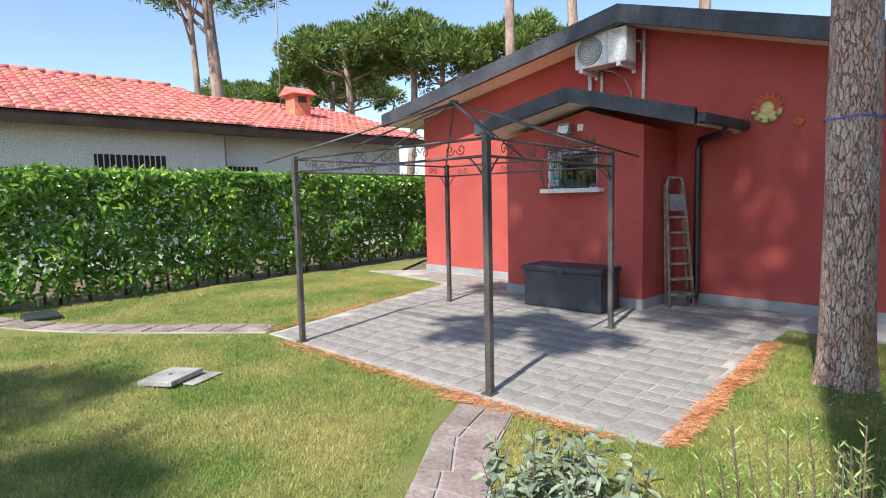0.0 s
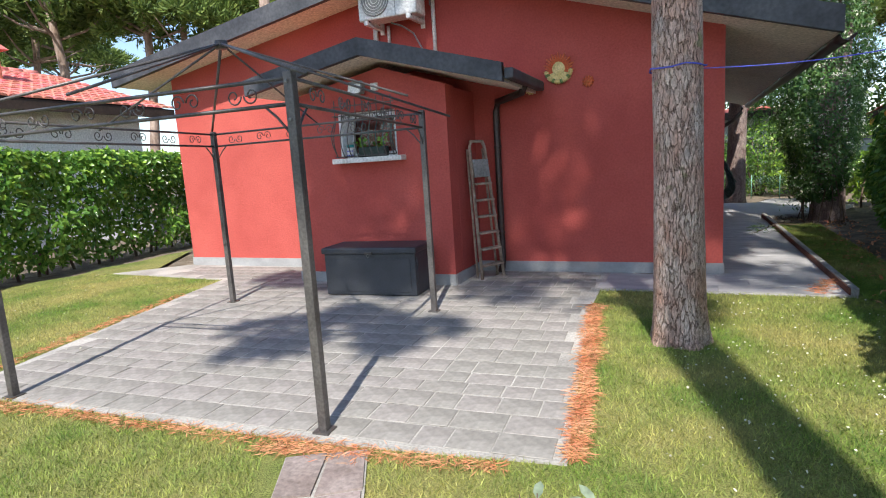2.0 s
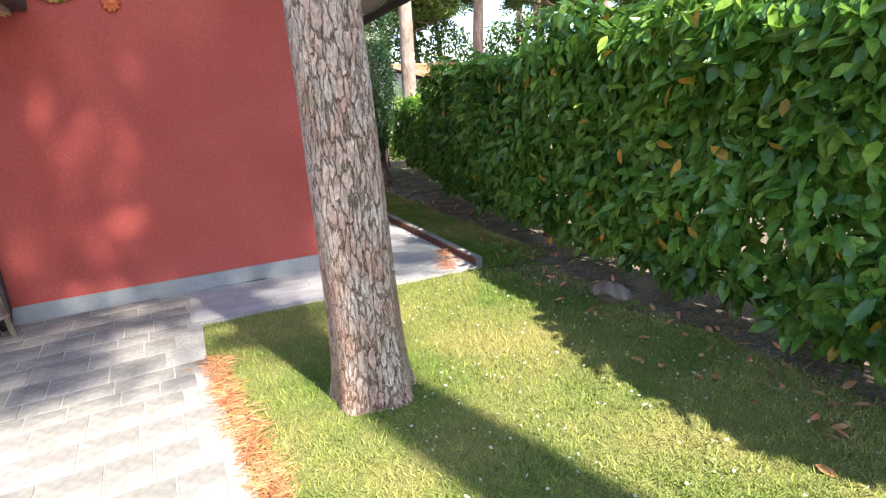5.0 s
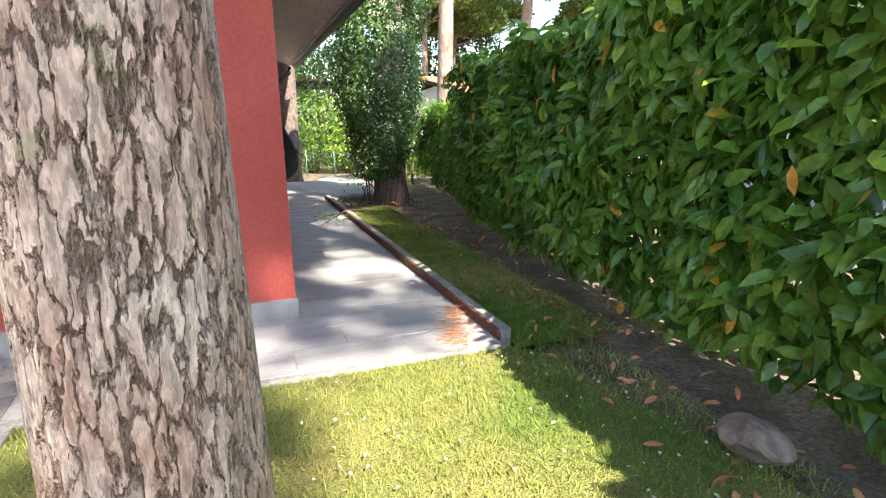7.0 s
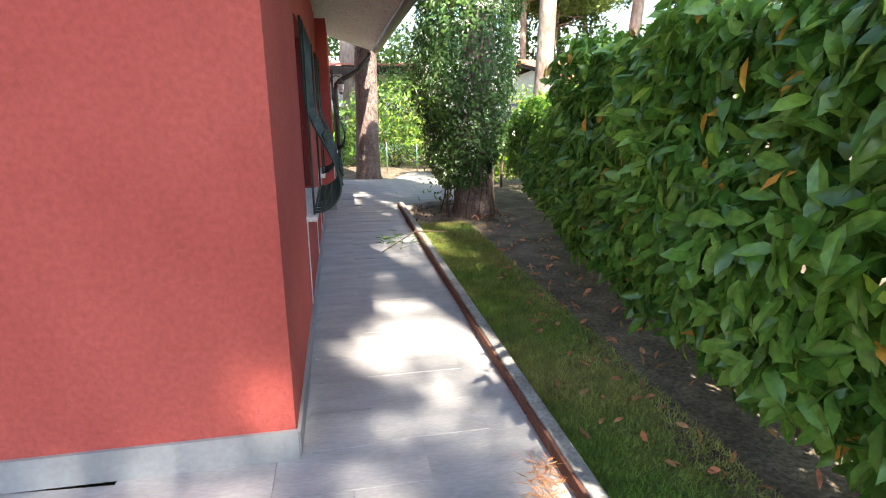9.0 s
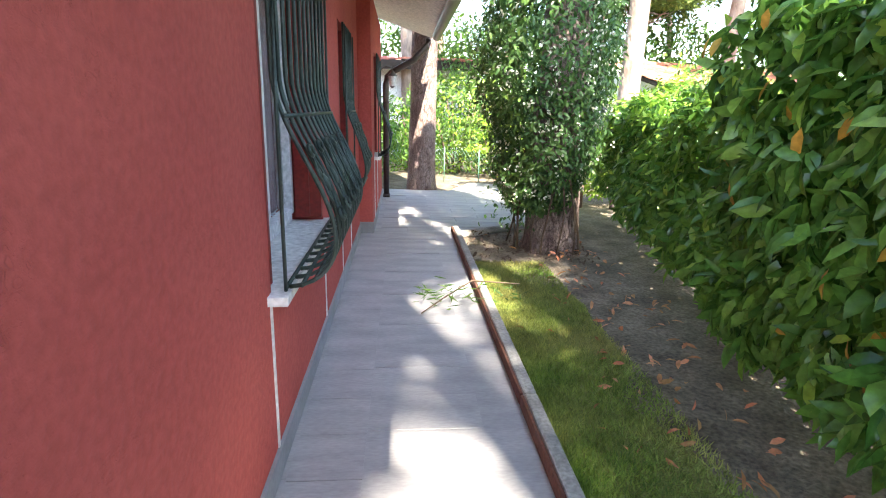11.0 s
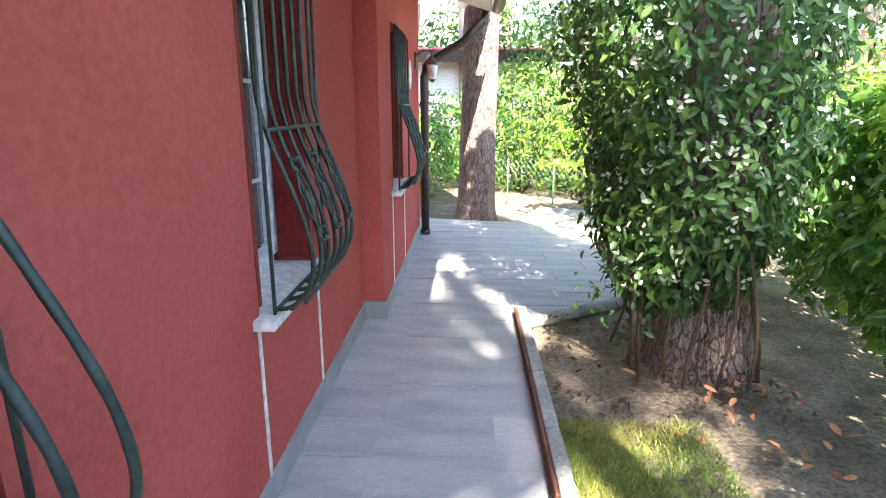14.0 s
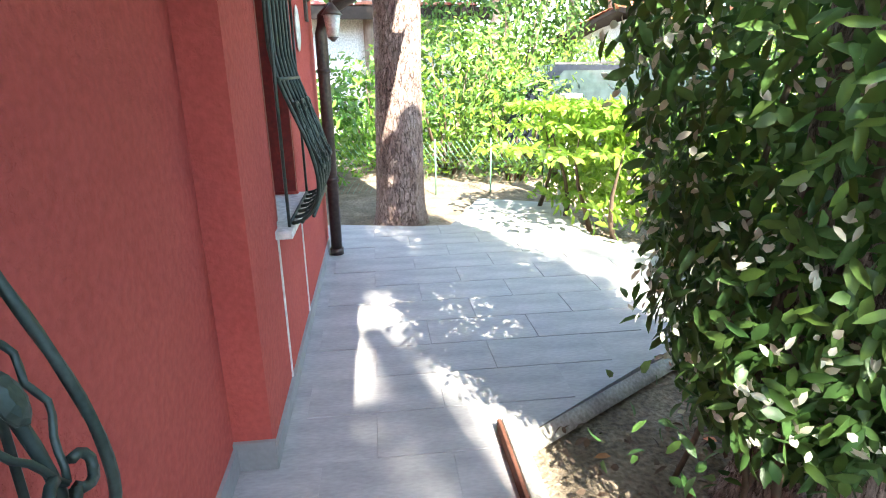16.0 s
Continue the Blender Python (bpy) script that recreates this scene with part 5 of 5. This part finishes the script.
stn = thing("rock", (1.70, 5.3, 0), "grey stump of stone under the hedge", "stone")
bm = bmesh.new()
bmesh.ops.create_icosphere(bm, subdivisions=3, radius=0.12)
for vv in bm.verts:
    vv.co *= 1 + 0.5 * noise.noise(vv.co * 9)
    vv.co.z = vv.co.z * 0.6 + 0.05
part("stone", bm, BARK_FAR, stn)


def herb_clump(name, label, at, n_stems, rad, h, kind):
    s = thing(name, at, label, "herb")
    P, D, lp, ln = [], [], [], []
    for i in range(n_stems):
        a, r = rng.uniform(0, 6.28), rad * rng.random() ** 0.5
        b = Vector((r * math.cos(a), r * math.sin(a), -0.02))
        t = b + Vector((0.25 * r * math.cos(a) + rng.normal(0, 0.05), 0.25 * r * math.sin(a) + rng.normal(0, 0.05), h * rng.uniform(0.6, 1.05)))
        tube("stem", [b, b.lerp(t, 0.5), t], [0.005, 0.004, 0.002], TWIG, s, 4)
        m = 60 if kind == "rosemary" else 16
        for k in range(m):
            f = 0.25 + 0.75 * k / m
            q = b.lerp(t, f)
            w = k * 2.4
            d = Vector((math.cos(w), math.sin(w), 0.9))
            lp.append(q)
            ln.append(d)
    lp, ln = np.array(lp), np.array(ln)
    if kind == "rosemary":
        v, f = spike_arrays(lp, ln, 0.030, 0.0026)
        bulk("foliage", v, f, ROSEMARY, s)["kind"] = "stuff"
    else:
        v, f = leaf_arrays(lp, ln * np.array([0.5, 0.5, 1.2]), 0.075, 0.032, 0.0)
        bulk("foliage", v, f, SAGE, s)["kind"] = "stuff"


herb_clump("sage_bush", "grey-green garden sage with broad soft leaves", (-0.52, 1.76, 0), 50, 0.34, 0.40, "sage")
herb_clump("rosemary_bush", "upright rosemary with pale green needle leaves", (0.66, 1.52, 0), 210, 0.36, 0.84, "rosemary")

# fallen branch on the walk and loose leaves
fb = thing("fallen_branch", (1.15, 10.9, 0.01), "fallen twig with green leaves lying over the kerb", "branch")
tube("twig", [(-0.28, -0.25, 0.01), (-0.1, 0.0, 0.04), (0.1, 0.12, 0.12), (0.45, 0.1, 0.10)], [0.004, 0.006, 0.007, 0.004], TWIG, fb, 5)
p = np.column_stack([rng.uniform(-0.3, 0.45, 110), rng.normal(0.02, 0.10, 110), rng.uniform(0.0, 0.12, 110)])
v, f = spike_arrays(p, rng.normal(0, 1, (110, 3)) * np.array([1, 1, 0.2]), 0.10, 0.006)
bulk("leaves", v, f, SHRUB, fb)["kind"] = "stuff"
litter = thing("leaf_litter", (0, 0, 0), "scattered brown fallen leaves under the hedge", "leaves", kind="stuff")
n = 340
ly = rng.uniform(3.5, 13.3, n)
p = np.column_stack([1.62 + 0.1 * (ly - 5) + rng.normal(0, 0.22, n), ly, np.full(n, 0.012)])
v, f = leaf_arrays(p, np.tile([0, 0, 1.0], (n, 1)), 0.075, 0.03, 0.0)
bulk("leaves", v, f, NEEDLE_DRY, litter)["kind"] = "stuff"
n = 260
p = np.column_stack([rng.uniform(1.42, 2.6, n), rng.uniform(12.0, 13.3, n), np.full(n, 0.0)])
v, f = leaf_arrays(p, np.tile([0, 0, 1.0], (n, 1)), 0.05, 0.025, 0.0)
bulk("leaves", v, f, TWIG, litter)["kind"] = "stuff"

# dry pine needles along the patio's edges
nd = thing("pine_needle_drift", (0, 0, 0), "orange drift of dry pine needles along the patio edge", "pine needles", kind="stuff")
def drift(a, b, n, w, off=0.0):
    f = rng.random(n)
    a, b = np.array(a), np.array(b)
    t = (b - a) / np.linalg.norm(b - a)
    nrm = np.array([-t[1], t[0]])
    lum = np.array([0.6 + 0.8 * noise.noise(Vector((q * 9, a[0], 1))) for q in f])
    xy = a + (b - a) * f[:, None] + nrm * (rng.normal(off, w, n) * np.clip(lum, 0.25, 1.5))[:, None]
    p = np.column_stack([xy, rng.uniform(0.002, 0.022, n)])
    d = rng.normal(0, 1, (n, 3)) * np.array([1, 1, 0.08])
    return spike_arrays(p, d, 0.07, 0.0022)
for a, b, n, w, o in (((-0.60, 2.97), (-0.92, 5.85), 4800, 0.05, -0.02), ((-4.6, 2.58), (-0.9, 2.82), 1800, 0.04, -0.05), ((-5.2, 2.7), (-5.95, 5.5), 1200, 0.05, 0.04), ((1.05, 6.62), (1.26, 7.25), 420, 0.06, 0.0), ((-2.2, 2.62), (-1.6, 2.7), 500, 0.05, 0.0)):
    v, f = drift(a, b, n, w, o)
    bulk("needles", v, f, NEEDLE_DRY, nd)["kind"] = "stuff"

# grass blades and daisies
def inside(px, py, poly):
    c = np.zeros(len(px), bool)
    j = len(poly) - 1
    for i in range(len(poly)):
        xi, yi, xj, yj = *poly[i], *poly[j]
        hit = ((yi > py) != (yj > py)) & (px < (xj - xi) * (py - yi) / (yj - yi + 1e-12) + xi)
        c ^= hit
        j = i
    return c


gr = thing("grass", (0, 0, 0), "short mown grass with dry straw-coloured tufts", "grass", kind="stuff")
n = 420000
gx, gy = rng.uniform(-9.2, 1.8, n), rng.uniform(-0.8, 6.55, n)
keep = ~inside(gx, gy, PATIO) & (rng.random(n) < np.clip(1.15 - np.hypot(gx + 1, gy - 2.5) / 11, 0.2, 1))
FPATH = [(-2.2, 2.7), (-1.7, 2.8), (-0.95, 1.75), (-0.75, 0.9), (-1.35, 0.8), (-1.45, 1.5)]
LPATH = [(-5.6, 2.95), (-5.1, 2.62), (-7.4, 0.42), (-9.3, 0.0), (-9.4, 0.4), (-8.2, 0.62)]
keep &= ~inside(gx, gy, FPATH) & ~inside(gx, gy, LPATH)
gx, gy = gx[keep], gy[keep]
v, f = blade_arrays(np.column_stack([gx, gy, np.full(len(gx), -0.014)]), 0.030, 0.007)
bulk("blades", v, f, BLADE, gr)["kind"] = "stuff"
n = 45000
gx, gy = 1.40 + 0.62 * rng.random(n) ** 1.6, rng.uniform(6.5, 12.0, n)
v, f = blade_arrays(np.column_stack([gx, gy, np.full(n, -0.008)]), 0.032, 0.007)
bulk("blades", v, f, BLADE, gr)["kind"] = "stuff"
da = thing("daisies", (0, 0, 0), "small white daisies dotted over the lawn", "flowers", kind="stuff")
n = 420
gx, gy = np.concatenate([rng.uniform(-0.2, 1.7, n), rng.uniform(-9, -5, 200)]), np.concatenate([rng.uniform(2.5, 6.4, n), rng.uniform(1, 6.5, 200)])
v, f = leaf_arrays(np.column_stack([gx, gy, np.full(len(gx), 0.02)]), np.tile([0, 0, 1.0], (len(gx), 1)), 0.017, 0.014, 0)
bulk("petals", v, f, BLOSSOM, da)["kind"] = "stuff"

# ---------- paving pieces ----------
def slab_mesh(w, l, h=0.007, c=0.004):
    vs = [(-w / 2, -l / 2, 0), (w / 2, -l / 2, 0), (w / 2, l / 2, 0), (-w / 2, l / 2, 0)]
    vs += [(x - math.copysign(c, x), y - math.copysign(c, y), h) for x, y, _ in vs]
    me = bpy.data.meshes.new("paver")
    me.from_pydata(vs, [], [(4, 5, 6, 7)] + [(i, (i + 1) % 4, (i + 1) % 4 + 4, i + 4) for i in range(4)])
    return me


cache = {}
rot = math.radians(4)
prnd = random.Random(5)
count = 0
rest_v, rest_f = [], []
row_y = -0.2
while row_y < 5.6:
    rh = prnd.choice((0.18, 0.22, 0.27))
    x = -7.2 + prnd.random() * 0.2
    while x < 1.2:
        w = prnd.choice((0.19, 0.25, 0.31))
        cx, cy = x + w / 2, row_y + rh / 2
        X = -2.0 + (cx + 2) * math.cos(rot) - cy * math.sin(rot)
        Y = 2.6 + (cx + 2) * math.sin(rot) + cy * math.cos(rot)
        px = np.array([X - w * 0.45, X + w * 0.45, X, X])
        py = np.array([Y, Y, Y - rh * 0.45, Y + rh * 0.45])
        house_free = not (Y > 6.52 - rh * 0.6 and AX0 - w * 0.6 < X < AX1 + w * 0.6) and Y < 7.45 - rh * 0.6
        if inside(px, py, PATIO).all() and house_free:
            key = (w, rh)
            if key not in cache:
                cache[key] = slab_mesh(w - 0.009, rh - 0.009, 0.003, 0.003)
                cache[key].materials.append(PAVER)
            ob = new("paver", cache[key])
            ob.parent = patio_bed
            ob.matrix_local = pose(X, Y, 0.0015 + prnd.uniform(-0.003, 0.003), prnd.uniform(-0.4, 0.4), prnd.uniform(-0.4, 0.4), 4)
            count += 1
        x += w
    row_y += rh

# long pale tiles of the walk and the drive
cache2 = {}
y = 6.6
r = 0
while y < 17.4:
    x = -1.0 - (r % 2) * 0.3
    while x < 3.3:
        w, l = 0.60, 0.30
        cx, cy = x + w / 2, y + l / 2
        px = np.array([cx - w * 0.42, cx + w * 0.42, cx, cx])
        py = np.array([cy, cy, cy - l * 0.4, cy + l * 0.4])
        clear = inside(px, py, WALKWAY).all() and not (cx - w / 2 < XR and cy > YF - 0.1) and not (cx - w / 2 < XR + 0.14 and YS - 0.1 < cy < YB)
        if clear and math.hypot(cx - 1.07, cy - 16.85) > 0.4:
            if "t" not in cache2:
                cache2["t"] = slab_mesh(w - 0.004, l - 0.004, 0.0045, 0.0015)
                cache2["t"].materials.append(TILE_WALK)
            ob = new("paving_tile", cache2["t"])
            ob.parent = walkway_bed
            ob.matrix_local = pose(cx, cy, -0.003 + prnd.uniform(-0.0006, 0.0006), 0, 0, 0)
        x += w
    y += 0.30
    r += 1
# narrow cut tiles against the wall
for k in range(24):
    yy = 7.62 + k * 0.30
    if yy < YS - 0.1:
        box("paving_tile", (XR + 0.175, yy, 0.0), (0.28, 0.295, 0.008), TILE_WALK, walkway_bed)


def flag_path(name, spine, width, n, label):
    """Irregular flagstones in pale mortar along a line."""
    out, back = [], []
    for i, (x, y) in enumerate(spine):
        a, b = spine[max(i - 1, 0)], spine[min(i + 1, len(spine) - 1)]
        d = Vector((b[0] - a[0], b[1] - a[1])).normalized()
        out.append((x - d.y * width / 2, y + d.x * width / 2))
        back.append((x + d.y * width / 2, y - d.x * width / 2))
    bed = sheet(name, out + back[::-1], 0.002, JOINT, label, 0.05)
    for i in range(len(spine) - 1):
        p0, p1 = Vector(out[i]), Vector(out[i + 1])
        q0, q1 = Vector(back[i]), Vector(back[i + 1])
        cut = 0.5 + prnd.uniform(-0.18, 0.18)
        sk = prnd.uniform(-0.25, 0.25)
        ma, mb = p0.lerp(q0, cut), p1.lerp(q1, cut + sk * 0.5)
        cc = ma.lerp(mb, 0.5 + sk)
        polys = [[p0, ma, cc, p0.lerp(p1, 0.6 + sk * 0.5)], [p0.lerp(p1, 0.6 + sk * 0.5), cc, mb, p1], [ma, q0, q0.lerp(q1, 0.45 + sk), cc], [cc, q0.lerp(q1, 0.45 + sk), q1, mb]]
        for poly in polys:
            m = sum(poly, Vector((0, 0))) / len(poly)
            ins = [m + (q - m) * prnd.uniform(0.86, 0.93) for q in poly]
            prism("flagstone", [(q.x, q.y) for q in ins], 0.0, 0.012 + prnd.random() * 0.004, FLAG, bed, axis="z")


flag_path("pavement_front", [(-1.80, 2.68), (-1.54, 2.2), (-1.27, 1.85), (-0.98, 1.45), (-0.72, 0.9), (-0.4, -0.2)], 0.42, 4, "pale mortar path with irregular flagstones")
flag_path("pavement_left", [(-5.3, 2.76), (-5.8, 2.3), (-6.4, 1.75), (-7.0, 1.25), (-7.6, 0.85), (-8.3, 0.5), (-9.2, 0.2)], 0.36, 4, "narrow flagstone path across the lawn")
